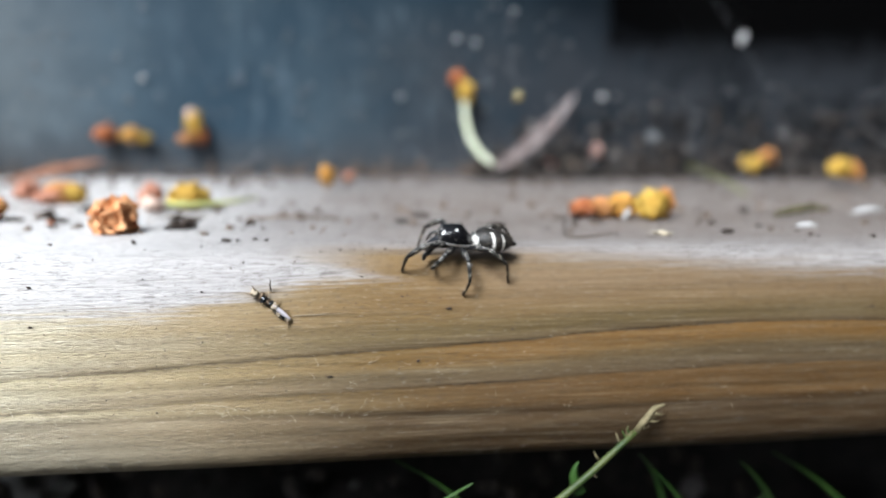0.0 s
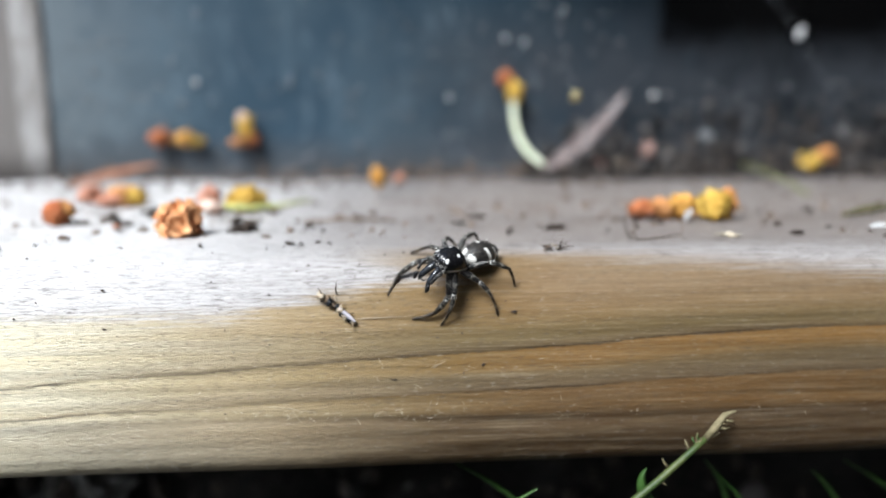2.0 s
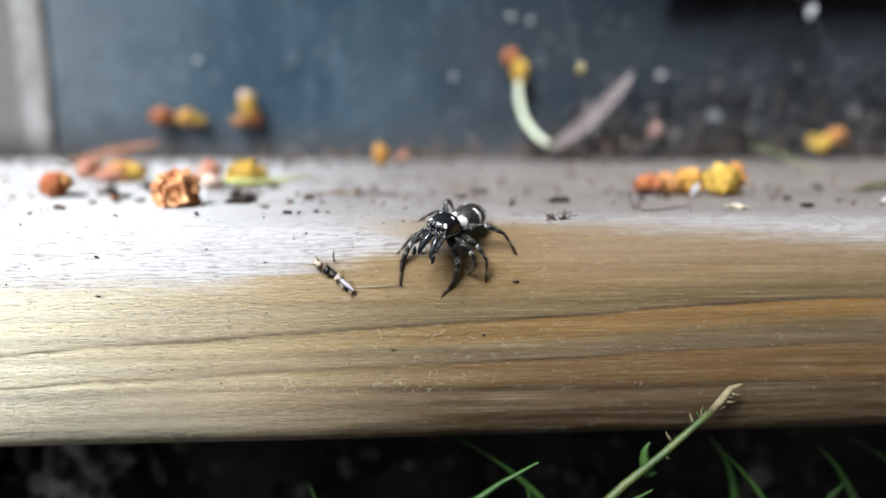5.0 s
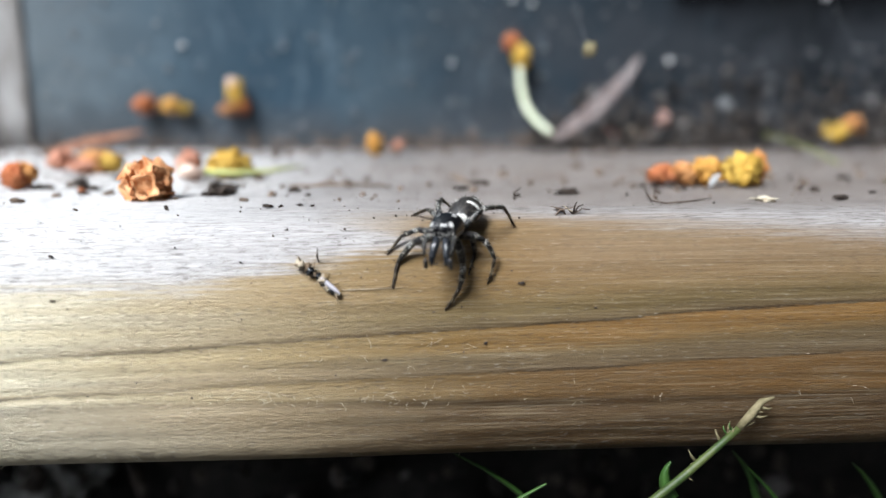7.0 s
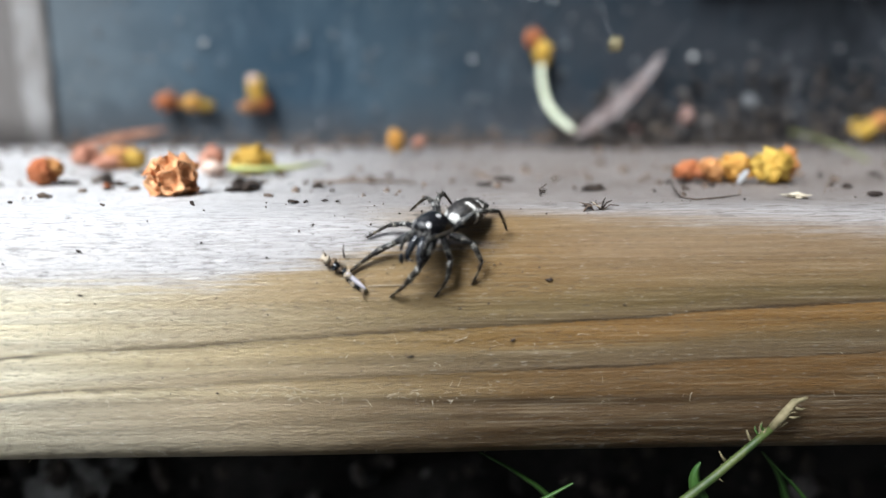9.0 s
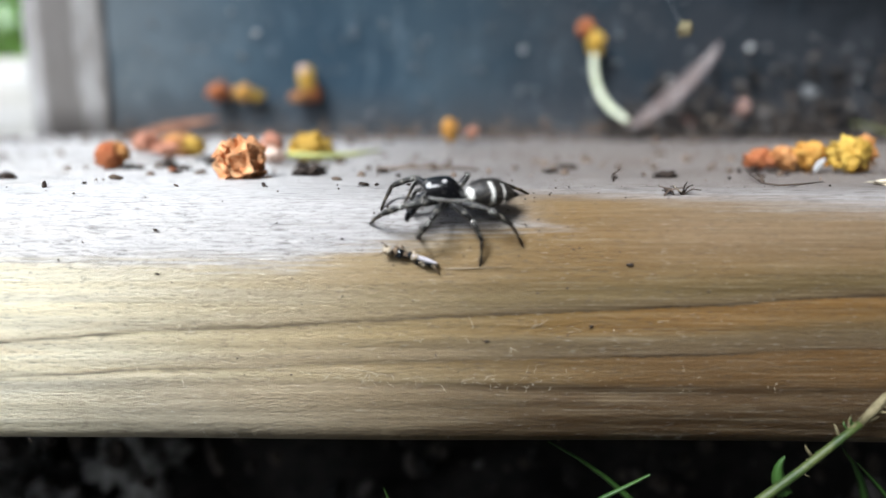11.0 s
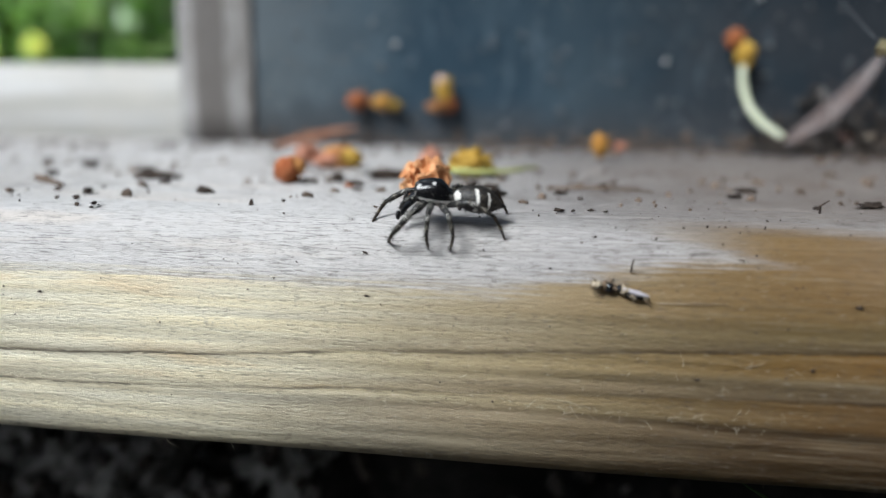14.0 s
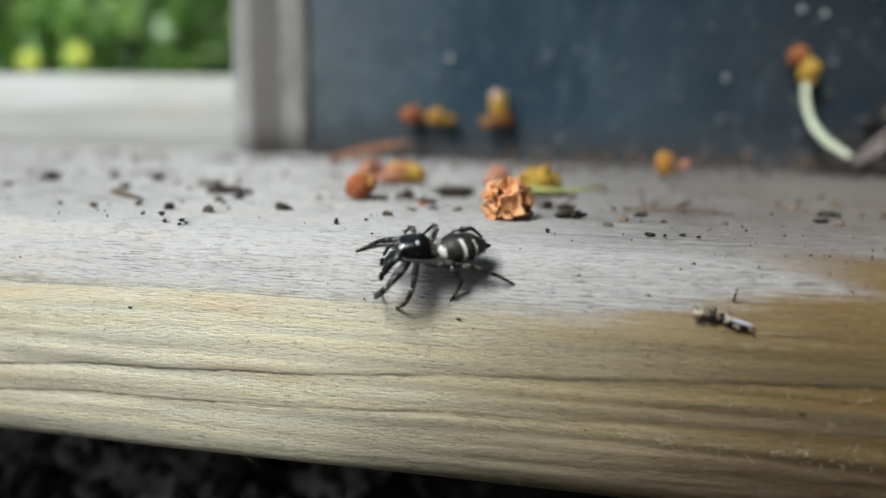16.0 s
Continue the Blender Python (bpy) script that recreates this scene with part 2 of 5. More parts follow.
def make_panel():
    """Black glass under a blue-grey film of dust, thin and brown-grey over the soil, with a black corner above it; the
    sky's reflection that brightens the open end is put into the film's colour.
    """
    n = Nodes("dusty_dark_glass", 0.16)
    n.b.inputs["Specular IOR Level"].default_value = 0.22
    x, y, z = n.xyz()
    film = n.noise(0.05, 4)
    cloud = n.noise(0.012, 4, None, 0.6)
    smear = n.noise(0.16, 5, None, 0.65)
    specks = n.noise(1.4, 3)
    # sky reflection painted in with the dust: brighter towards the open end and post
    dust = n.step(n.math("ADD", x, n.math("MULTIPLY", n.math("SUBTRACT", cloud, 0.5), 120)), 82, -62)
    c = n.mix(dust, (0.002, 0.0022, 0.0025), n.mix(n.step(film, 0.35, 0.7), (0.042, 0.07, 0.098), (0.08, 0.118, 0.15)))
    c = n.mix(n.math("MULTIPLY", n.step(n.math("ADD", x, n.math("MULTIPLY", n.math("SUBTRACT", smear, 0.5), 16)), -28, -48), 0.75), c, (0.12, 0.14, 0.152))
    level = n.math("ADD", z, n.math("MULTIPLY", n.math("SUBTRACT", smear, 0.5), 10))
    splash = n.math("MULTIPLY", n.step(level, 27, 18), n.step(x, -10, 18))
    c = n.mix(n.math("MULTIPLY", splash, n.step(smear, 0.3, 0.6, 0.2, 0.7)), c, (0.042, 0.046, 0.053))
    wipe = n.noise(1.0, 4, n.vec(n.math("MULTIPLY", x, 0.5), 0.0, n.math("MULTIPLY", z, 0.12)), 0.65, 0.5)
    c = n.mix(n.math("MULTIPLY", n.step(wipe, 0.56, 0.72), n.step(dust, 0, 1, 0.05, 0.4)), c, (0.2, 0.25, 0.29))
    c = n.mix(n.math("MULTIPLY", n.step(smear, 0.52, 0.36), n.step(dust, 0, 1, 0.0, 0.45)), c, (0.03, 0.05, 0.07))
    c = n.mix(n.math("MULTIPLY", n.step(specks, 0.66, 0.74), n.step(dust, 0, 1, 0.1, 0.4)), c, (0.22, 0.23, 0.24))
    grime = n.math("MULTIPLY", n.step(level, 9, 2.5), n.step(smear, 0.3, 0.55, 0.45, 0.9))
    c = n.mix(grime, c, (0.058, 0.062, 0.068))
    # flat black corner above the soil
    black_corner = n.math("MULTIPLY", n.step(n.math("ADD", x, n.math("MULTIPLY", smear, 2)), 33.4, 36.6), n.step(level, 15.5, 23))
    c = n.mix(black_corner, c, (0.0012, 0.0012, 0.0013))
    n.put(n.b.inputs["Roughness"], n.step(film, 0.35, 0.7, 0.12, 0.3))
    return n.done(c)


def make_spider_black():
    n = Nodes("spider_black", 0.32)
    f = n.noise(9.0, 3)
    n.bump(n.noise(14.0, 2), 0.35, 0.00003)
    return n.done(n.mix(n.step(f, 0.5, 0.72), (0.006, 0.006, 0.007), (0.045, 0.042, 0.04)))


def make_carapace():
    """Glossy black with a white margin and pale hair spots."""
    n = Nodes("carapace_black_white", 0.2)
    x, y, z = n.xyz()
    f = n.noise(8.0, 3)
    c = n.mix(n.step(f, 0.55, 0.75), (0.006, 0.006, 0.007), (0.05, 0.046, 0.042))
    edge = n.math("ADD", z, n.math("MULTIPLY", n.math("SUBTRACT", f, 0.5), 0.12))
    rim = n.math("MULTIPLY", n.step(edge, -0.74, -0.68), n.step(edge, -0.32, -0.38))
    rim = n.math("MULTIPLY", rim, n.step(x, 2.25, 1.95))
    c = n.mix(rim, c, (0.82, 0.8, 0.76))
    ax = n.math("ABSOLUTE", y)
    d = n.math("ADD", n.math("POWER", n.math("SUBTRACT", x, 1.42), 2.0), n.math("POWER", n.math("SUBTRACT", ax, 0.42), 2.0))
    d = n.math("MINIMUM", d, n.math("ADD", n.math("POWER", n.math("SUBTRACT", x, 2.18), 2.0), n.math("POWER", n.math("SUBTRACT", ax, 0.5), 2.0)))
    spot = n.math("MULTIPLY", n.step(n.math("ADD", d, n.math("MULTIPLY", n.math("SUBTRACT", f, 0.5), 0.03)), 0.014, 0.006), n.step(z, -0.2, 0.0))
    c = n.mix(n.math("MULTIPLY", spot, 0.8), c, (0.75, 0.73, 0.7))
    front = n.math("MULTIPLY", n.step(x, 2.2, 2.34), n.step(f, 0.5, 0.62))
    c = n.mix(n.math("MULTIPLY", front, 0.5), c, (0.6, 0.57, 0.53))
    n.bump(n.noise(16.0, 2), 0.25, 0.00002)
    return n.done(c)


def make_abdomen():
    """Dark brown-black velvet with a white base band and oblique white bars on both flanks."""
    n = Nodes("abdomen_striped", 0.5)
    x, y, z = n.xyz()
    x, z = n.math("ADD", x, WAIST.x), n.math("ADD", z, WAIST.z)
    f = n.noise(7.0, 3)
    g = n.noise(19.0, 2)
    c = n.mix(n.step(f, 0.42, 0.7), (0.009, 0.008, 0.008), (0.055, 0.046, 0.036))
    c = n.mix(n.step(g, 0.58, 0.72, 0.0, 0.5), c, (0.22, 0.19, 0.14))
    ay = n.math("ABSOLUTE", y)
    fray = n.math("ADD", n.math("MULTIPLY", n.math("SUBTRACT", f, 0.5), 0.16), n.math("MULTIPLY", n.math("SUBTRACT", g, 0.5), 0.16))
    w = n.math("ADD", n.math("MULTIPLY_ADD", ay, 0.5, x), fray)
    out = n.step(ay, 0.22, 0.34)

    def bar(at, half):
        return n.step(n.math("ABSOLUTE", n.math("SUBTRACT", w, at)), half + 0.04, half - 0.03)

    bars = n.math("MULTIPLY", n.math("MAXIMUM", bar(-0.52, 0.09), bar(-1.2, 0.068)), out)
    bars = n.math("MULTIPLY", bars, n.step(n.math("ADD", z, fray), -0.6, -0.45))
    base = n.math("MULTIPLY", bar(0.38, 0.09), n.step(n.math("ADD", ay, fray), 0.06, 0.22, 0.2, 1.0))
    bars = n.math("MAXIMUM", bars, n.math("MULTIPLY", base, n.step(z, -0.55, -0.4)))
    c = n.mix(n.math("MULTIPLY", bars, n.step(g, 0.3, 0.48, 0.55, 1.0)), c, (0.84, 0.82, 0.76))
    n.bump(n.noise(18.0, 2), 0.5, 0.00004)
    return n.done(c)


def make_limb(name, ground, pale, dense, stripe, band):
    """Hairy limb: dark ground, pale scales in flecks, a pale streak along the back and a pale collar at the near end."""
    n = Nodes(name, 0.36)
    n.b.inputs["Specular IOR Level"].default_value = 0.3
    x, y, z = n.xyz()
    f, g = n.noise(6.0, 3), n.noise(21.0, 2)
    c = n.mix(n.step(f, 0.45, 0.75), ground, tuple(q * 2.5 for q in ground))
    c = n.mix(n.step(g, 0.66 - dense, 0.74 - dense, 0.0, 0.6), c, pale)
    ring = n.math("SINE", n.math("ADD", n.math("MULTIPLY", x, 7.5), n.math("MULTIPLY", f, 5.0)))
    c = n.mix(n.math("MULTIPLY", n.step(ring, 0.7, 0.98), n.math("MULTIPLY", n.step(g, 0.45, 0.57), 0.6)), c, pale)
    if stripe:
        back = n.math("MULTIPLY", n.step(z, 0.08, 0.13), n.step(n.math("ADD", x, n.math("MULTIPLY", f, 0.6)), 0.6, 0.9))
        c = n.mix(n.math("MULTIPLY", back, n.step(g, 0.58, 0.66, 0.0, stripe)), c, (0.8, 0.78, 0.72))
    if band:
        c = n.mix(n.math("MULTIPLY", n.step(n.math("ADD", x, n.math("MULTIPLY", f, 0.3)), 0.55, 0.35), n.step(g, 0.52, 0.6, 0.0, band)), c, (0.8, 0.78, 0.72))
    n.bump(n.noise(20.0, 2), 0.5, 0.00003)
    return n.done(c)


def make_leaves(name, a, b, c):
    n = Nodes(name, 0.45)
    i = n.island()
    col = n.mix(n.step(i, 0.2, 0.7), a, b)
    col = n.mix(n.step(i, 0.75, 0.98), col, c)
    thin = n.t.nodes.new("ShaderNodeBsdfTranslucent")
    n.put(thin.inputs[0], col)
    both = n.t.nodes.new("ShaderNodeMixShader")
    both.inputs[0].default_value = 0.3
    n.t.links.new(n.b.outputs[0], both.inputs[1])
    n.t.links.new(thin.outputs[0], both.inputs[2])
    n.t.links.new(both.outputs[0], n.t.nodes["Material Output"].inputs[0])
    return n.done(col)


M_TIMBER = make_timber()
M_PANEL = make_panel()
M_BLACK, M_CARAPACE, M_ABDOMEN = make_spider_black(), make_carapace(), make_abdomen()
M_FEMUR = make_limb("limb_upper", (0.006, 0.0055, 0.006), (0.5, 0.47, 0.4), 0.05, 0.7, 0.0)
M_SHIN = make_limb("limb_middle", (0.008, 0.007, 0.006), (0.5, 0.46, 0.38), 0.06, 0.0, 0.8)
M_FOOT = make_limb("limb_end", (0.016, 0.011, 0.007), (0.4, 0.32, 0.2), 0.05, 0.0, 0.0)
M_PALP = make_limb("limb_palp", (0.008, 0.007, 0.007), (0.62, 0.6, 0.54), 0.07, 0.8, 0.6)
M_EYE = plain("eye_black", (0.004, 0.004, 0.005), (0.008, 0.008, 0.01), 1.0, 0.05)
M_CHEL = plain("chelicera_dark", (0.006, 0.007, 0.009), (0.028, 0.03, 0.034), 4.0, 0.2)
M_ORANGE = plain("petal_orange", (0.54, 0.20, 0.045), (0.68, 0.37, 0.13), 0.9, 0.8, 5, 0.5, True)
M_TAN = plain("petal_dry_tan", (0.42, 0.15, 0.035), (0.68, 0.38, 0.15), 1.1, 0.8, 5, 0.5, True)
M_RED = plain("petal_rust", (0.38, 0.10, 0.03), (0.52, 0.2, 0.07), 0.8, 0.8, 5, 0.4, True)
M_YELLOW = plain("petal_yellow", (0.50, 0.28, 0.025), (0.68, 0.47, 0.09), 0.8, 0.7, 5, 0.3, True)
M_AMBER = plain("petal_amber", (0.5, 0.22, 0.03), (0.66, 0.38, 0.08), 0.8, 0.75, 5, 0.4, True)
M_PALE = plain("petal_pale_pink", (0.66, 0.45, 0.36), (0.75, 0.6, 0.5), 0.9, 0.8)
M_STEM = plain("stem_pale_green", (0.55, 0.6, 0.4), (0.72, 0.74, 0.58), 0.7, 0.6)
M_STEM2 = plain("stem_green", (0.36, 0.4, 0.1), (0.5, 0.52, 0.2), 0.7, 0.6)
M_LEAFDRY = plain("dry_leaf_brown", (0.24, 0.1, 0.055), (0.38, 0.19, 0.11), 0.5, 0.8, 5, 0.4)
M_HUSKLEAF = plain("faded_leaf_grey", (0.3, 0.23, 0.215), (0.5, 0.44, 0.43), 0.3, 0.8)
M_LITTER = plain("plant_litter", (0.10, 0.07, 0.05), (0.26, 0.19, 0.14), 0.8, 0.9, 5, 0.4, True)
M_CRUMB = plain("soil_crumb", (0.028, 0.02, 0.016), (0.14, 0.1, 0.075), 0.8, 0.9, 5, 0.6, True)
M_GRIT = grit()
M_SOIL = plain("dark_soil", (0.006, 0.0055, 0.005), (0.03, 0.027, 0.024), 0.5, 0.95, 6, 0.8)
M_STONE = plain("grey_stone", (0.07, 0.07, 0.066), (0.36, 0.355, 0.335), 0.5, 0.85, 7, 0.8)
M_LIME = plain("petal_lime", (0.75, 0.82, 0.08), (0.85, 0.9, 0.2), 0.3, 0.6)
M_MOSS = plain("olive_scrap", (0.05, 0.05, 0.02), (0.14, 0.12, 0.06), 0.6, 0.8)
M_SLIVER = plain("sliver_green", (0.16, 0.18, 0.06), (0.3, 0.32, 0.13), 0.5, 0.7)
M_PINK = plain("pink_grit", (0.4, 0.22, 0.18), (0.5, 0.33, 0.28), 0.5, 0.85)
M_WHITE = plain("white_fluff", (0.45, 0.45, 0.45), (0.7, 0.7, 0.69), 1.5, 0.9)
M_DUST = plain("dust_grey", (0.16, 0.165, 0.17), (0.38, 0.39, 0.4), 1.2, 0.95, 5, 0, True)
M_WEB = plain("web_silk", (0.22, 0.23, 0.25), (0.4, 0.42, 0.45), 1.0, 0.5)
M_FIBRE = plain("wood_fibre", (0.5, 0.42, 0.3), (0.74, 0.68, 0.54), 0.5, 0.7)
M_GRASS = plain("grass_green", (0.022, 0.065, 0.01), (0.05, 0.11, 0.02), 0.3, 0.5)
M_SHOOT = plain("shoot_green", (0.022, 0.05, 0.008), (0.085, 0.105, 0.028), 0.5, 0.55)
M_TIP = plain("shoot_dry_tip", (0.085, 0.075, 0.03), (0.24, 0.2, 0.11), 0.8, 0.8)
M_HUSK = plain("husk_brown", (0.012, 0.008, 0.007), (0.32, 0.22, 0.13), 3.2, 0.7, 3, 0.5)
M_ROSE = plain("petal_faded_rose", (0.5, 0.2, 0.12), (0.66, 0.36, 0.25), 0.8, 0.8, 5, 0.4, True)
M_GLOBE = plain("petal_crumpled", (0.5, 0.17, 0.045), (0.82, 0.5, 0.26), 1.4, 0.8, 5, 0.5)
M_WING = plain("wing_film", (0.44, 0.41, 0.44), (0.58, 0.55, 0.58), 1.0, 0.5)
M_FRAY = plain("frayed_husk", (0.28, 0.22, 0.15), (0.5, 0.43, 0.32), 3.0, 0.8)
M_WALL = plain("dark_plain_wall", (0.02, 0.018, 0.016), (0.035, 0.03, 0.028), 0.01, 0.9)
M_BARK = plain("bark", (0.05, 0.035, 0.02), (0.12, 0.09, 0.06), 0.05, 0.9)
M_LEAVES = make_leaves("bush_leaves", (0.34, 0.58, 0.12), (0.58, 0.78, 0.28), (0.8, 0.95, 0.7))


def make_post():
    n = Nodes("weathered_grey_post", 0.85)
    x, y, z = n.xyz()
    g = n.noise(1.0, 5, n.vec(n.math("MULTIPLY", x, 0.45), n.math("MULTIPLY", y, 0.45), n.math("MULTIPLY", z, 0.09)), 0.65, 0.6)
    f = n.noise(1.0, 3, n.vec(n.math("MULTIPLY", x, 3.0), n.math("MULTIPLY", y, 3.0), n.math("MULTIPLY", z, 0.3)))
    c = n.mix(n.step(g, 0.38, 0.62), (0.185, 0.172, 0.162), (0.35, 0.342, 0.335))
    c = n.mix(n.step(n.noise(0.3, 4, None, 0.65), 0.48, 0.66, 0.0, 0.6), c, (0.17, 0.15, 0.13))
    c = n.mix(n.math("MULTIPLY", n.step(f, 0.45, 0.7), 0.4), c, (0.42, 0.41, 0.40))
    core = n.math("ADD", n.math("ADD", x, 55.2), n.math("MULTIPLY", n.math("SUBTRACT", g, 0.5), 2.5))
    stain = n.math("MULTIPLY", n.step(core, -3.6, -1.6), n.step(core, 3.4, 1.8))
    c = n.mix(n.math("MULTIPLY", stain, 0.85), c, (0.115, 0.104, 0.096))
    n.bump(f, 0.6, 0.0002)
    return n.done(c)


def make_pale():
    n = Nodes("bleached_board", 0.7)
    x, y, z = n.xyz()
    g = n.noise(1.0, 4, n.vec(n.math("MULTIPLY", x, 0.02), n.math("MULTIPLY", y, 0.3), n.math("MULTIPLY", z, 0.35)), 0.6)
    c = n.mix(n.step(g, 0.36, 0.64), (0.38, 0.365, 0.33), (0.56, 0.555, 0.54))
    c = n.mix(n.step(n.noise(0.09, 5, None, 0.65), 0.45, 0.62, 0, 0.5), c, (0.5, 0.475, 0.43))
    n.bump(g, 0.4, 0.0003)
    return n.done(c)


M_POST, M_BOARD = make_post(), make_pale()


# ---- building helpers (mesh data in millimetres, things scaled to metres) ----
def mesh_of(name, bm, mat, smooth=True):
    me = bpy.data.meshes.new(name)
    bm.to_mesh(me)
    bm.free()
    me.materials.append(mat)
    if smooth:
        me.polygons.foreach_set("use_smooth", [True] * len(me.polygons))
    return me


def thing(name, at=(0, 0, 0), turn=(0, 0, 0), bm=None, mat=None, smooth=True):
    """A top-level thing: a mesh, or an Empty that carries parts. Its own space is in millimetres."""
    ob = new(name, mesh_of(name, bm, mat, smooth) if bm else None)
    ob.matrix_basis = pose(at[0] * MM, at[1] * MM, at[2] * MM, *turn)
    ob.scale = (MM, MM, MM)
    return ob


def part(name, bm, mat, parent, label="", m=None, smooth=True):
    ob = new(name, mesh_of(name, bm, mat, smooth))
    ob.parent = parent
    if m is not None:
        ob.matrix_basis = m
    if label:
        ob["label"] = label
    return ob


def blob(rx, ry, rz, level=3, rough=0.0, freq=1.0, seed=0.0, at=(0, 0, 0), bm=None, lobes=0.0):
    """A rounded lump with uneven skin, joined to bm."""
    own = bmesh.new()
    bmesh.ops.create_icosphere(own, subdivisions=level, radius=1.0)
    for v in own.verts:
        d = v.co.normalized()
        k = 1.0
        if rough:
            k += rough * noise.fractal(d * freq + Vector((seed, seed * 1.7, 0)), 0.7, 2.1, 4)
        if lobes:
            k += lobes * abs(noise.noise(d * freq * 1.9 + Vector((seed + 5, 0, seed)))) - lobes * 0.3
        v.co = Vector((d.x * rx * k + at[0], d.y * ry * k + at[1], d.z * rz * k + at[2]))
    if bm is None:
        return own
    me = bpy.data.meshes.new("tmp")
    own.to_mesh(me)
    own.free()
    bm.from_mesh(me)
    bpy.data.meshes.remove(me)
    return bm


def tube(points, radii, sides=8, bm=None, caps=True, flat=1.0):
    """A tapered tube through points, with its own radius at each."""
    bm = bm or bmesh.new()
    pts = [Vector(p) for p in points]
    rings = []
    side = None
    for i, p in enumerate(pts):
        d = (pts[min(i + 1, len(pts) - 1)] - pts[max(i - 1, 0)]).normalized()
        if side is None:
            side = d.orthogonal().normalized()
        side = (side - d * side.dot(d)).normalized()
        up = d.cross(side)
        rings.append([bm.verts.new(p + (side * math.cos(a) + up * math.sin(a) * flat) * radii[i]) for a in (math.tau * k / sides for k in range(sides))])
    for a, b in zip(rings, rings[1:]):
        for k in range(sides):
            bm.faces.new((a[k], a[(k + 1) % sides], b[(k + 1) % sides], b[k]))
    if caps:
        bm.faces.new(rings[0][::-1])
        bm.faces.new(rings[-1])
    return bm


def box(lo, hi, bm=None, cuts=0):
    bm = bm or bmesh.new()
    m = Matrix.Translation([(a + b) / 2 for a, b in zip(lo, hi)]) @ Matrix.Diagonal([b - a for a, b in zip(lo, hi)] + [1])
    bmesh.ops.create_cube(bm, size=1.0, matrix=m)
    return bm


# ---- the timber ----
PROFILE = [(62, -13.9), (44, -13.85), (42.2, -13.65), (40.95, -13.2), (40.15, -12.5), (39.8, -11.5), (39.7, -10.2), (39.66, -8.5), (39.65, -6.5), (39.75, -4.8), (40.1, -3.2),
           (40.6, -2.0), (41.2, -1.1), (42.0, -0.45), (43, -0.1), (44.5, 0.05), (50, 0.05), (60, 0.05), (75, 0.5), (98, 1.5), (108, 1.5), (109.5, 0), (110, -14.2)]


def resample(points, fine, coarse):
    out = []
    for (y0, z0), (y1, z1) in zip(points, points[1:]):
        step = fine if max(y0, y1) <= 50 and max(y0, y1) > 39 and not (z0 < -13.8 and z1 < -13.8) else coarse
        k = max(1, round(math.hypot(y1 - y0, z1 - z0) / step))
        out += [(y0 + (y1 - y0) * i / k, z0 + (z1 - z0) * i / k) for i in range(k)]
    return out + [points[-1]]


def smooth_line(pts, rounds):
    for _ in range(rounds):
        pts = [pts[0]] + [((a[0] + 2 * b[0] + c[0]) / 4, (a[1] + 2 * b[1] + c[1]) / 4) for a, b, c in zip(pts, pts[1:], pts[2:])] + [pts[-1]]
    return pts


LINE = smooth_line(resample(PROFILE, 0.22, 1.2), 6)


def surface_z(y):
    """Height of the timber's top at a depth y."""
    best = 0.0
    for (y0, z0), (y1, z1) in zip(PROFILE[14:], PROFILE[15:19]):
        if y0 <= y <= y1:
            return z0 + (z1 - z0) * (y - y0) / (y1 - y0)
    return best if y < 60 else 1.5


def build_timber():
    bm = bmesh.new()
    xs = [-420, -300, -200, -150, -110, -90, -75] + [-65 + 0.55 * i for i in range(246)] + [80, 100, 130, 160]
    rows = []
    n = len(LINE)
    for x in xs:
        row = []
        for i, (y, z) in enumerate(LINE):
            (ya, za), (yb, zb) = LINE[max(i - 1, 0)], LINE[min(i + 1, n - 1)]
            l = math.hypot(yb - ya, zb - za) or 1
            ny, nz = -(zb - za) / l, (yb - ya) / l
            s = y + z
            d = 0.10 * noise.noise(Vector((x * 0.05, s * 1.5, 2.0))) + 0.05 * noise.noise(Vector((x * 0.12, s * 3.6, 9.0))) + 0.25 * noise.noise(Vector((x * 0.03, s * 0.12, 4.0)))
            if -10.6 < z < -9.0 and y < 42:
                d -= 0.10 * max(0, 1 - abs(z + 9.9 + 0.4 * noise.noise(Vector((x * 0.05, 0, 0)))) / 0.35)
            row.append(bm.verts.new((x, y + ny * d, z + nz * d)))
        rows.append(row)
    for a, b in zip(rows, rows[1:]):
        for i in range(n - 1):
            bm.faces.new((a[i], a[i + 1], b[i + 1], b[i]))
        bm.faces.new((a[n - 1], a[0], b[0], b[n - 1]))
    bm.faces.new(rows[0])
    bm.faces.new(rows[-1][::-1])
    bmesh.ops.recalc_face_normals(bm, faces=bm.faces)
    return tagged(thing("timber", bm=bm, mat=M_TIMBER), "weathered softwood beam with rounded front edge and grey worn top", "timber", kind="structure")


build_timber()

# ---- panel, post, board behind, added shade walls, ground ----
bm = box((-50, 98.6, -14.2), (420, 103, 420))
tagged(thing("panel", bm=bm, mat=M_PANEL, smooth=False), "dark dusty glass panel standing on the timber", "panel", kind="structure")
bm = bmesh.new()
bmesh.ops.create_grid(bm, x_segments=24, y_segments=60, size=0.5)
for v in bm.verts:
    px, pz = v.co.x * 12.5, (v.co.y + 0.5) * 300 + 1.2
    edge = max(0, abs(px) - (0.6 if px < 0 else 3.6))
    v.co = Vector((-55.6 + px, 97.6 + edge * edge * (0.13 if px < 0 else 0.08) + 0.35 * noise.noise(Vector((px * 0.8, pz * 0.05, 1))), pz))
top = bmesh.ops.extrude_face_region(bm, geom=bm.faces[:])
for v in [g for g in top["geom"] if isinstance(g, bmesh.types.BMVert)]:
    v.co.y = 109
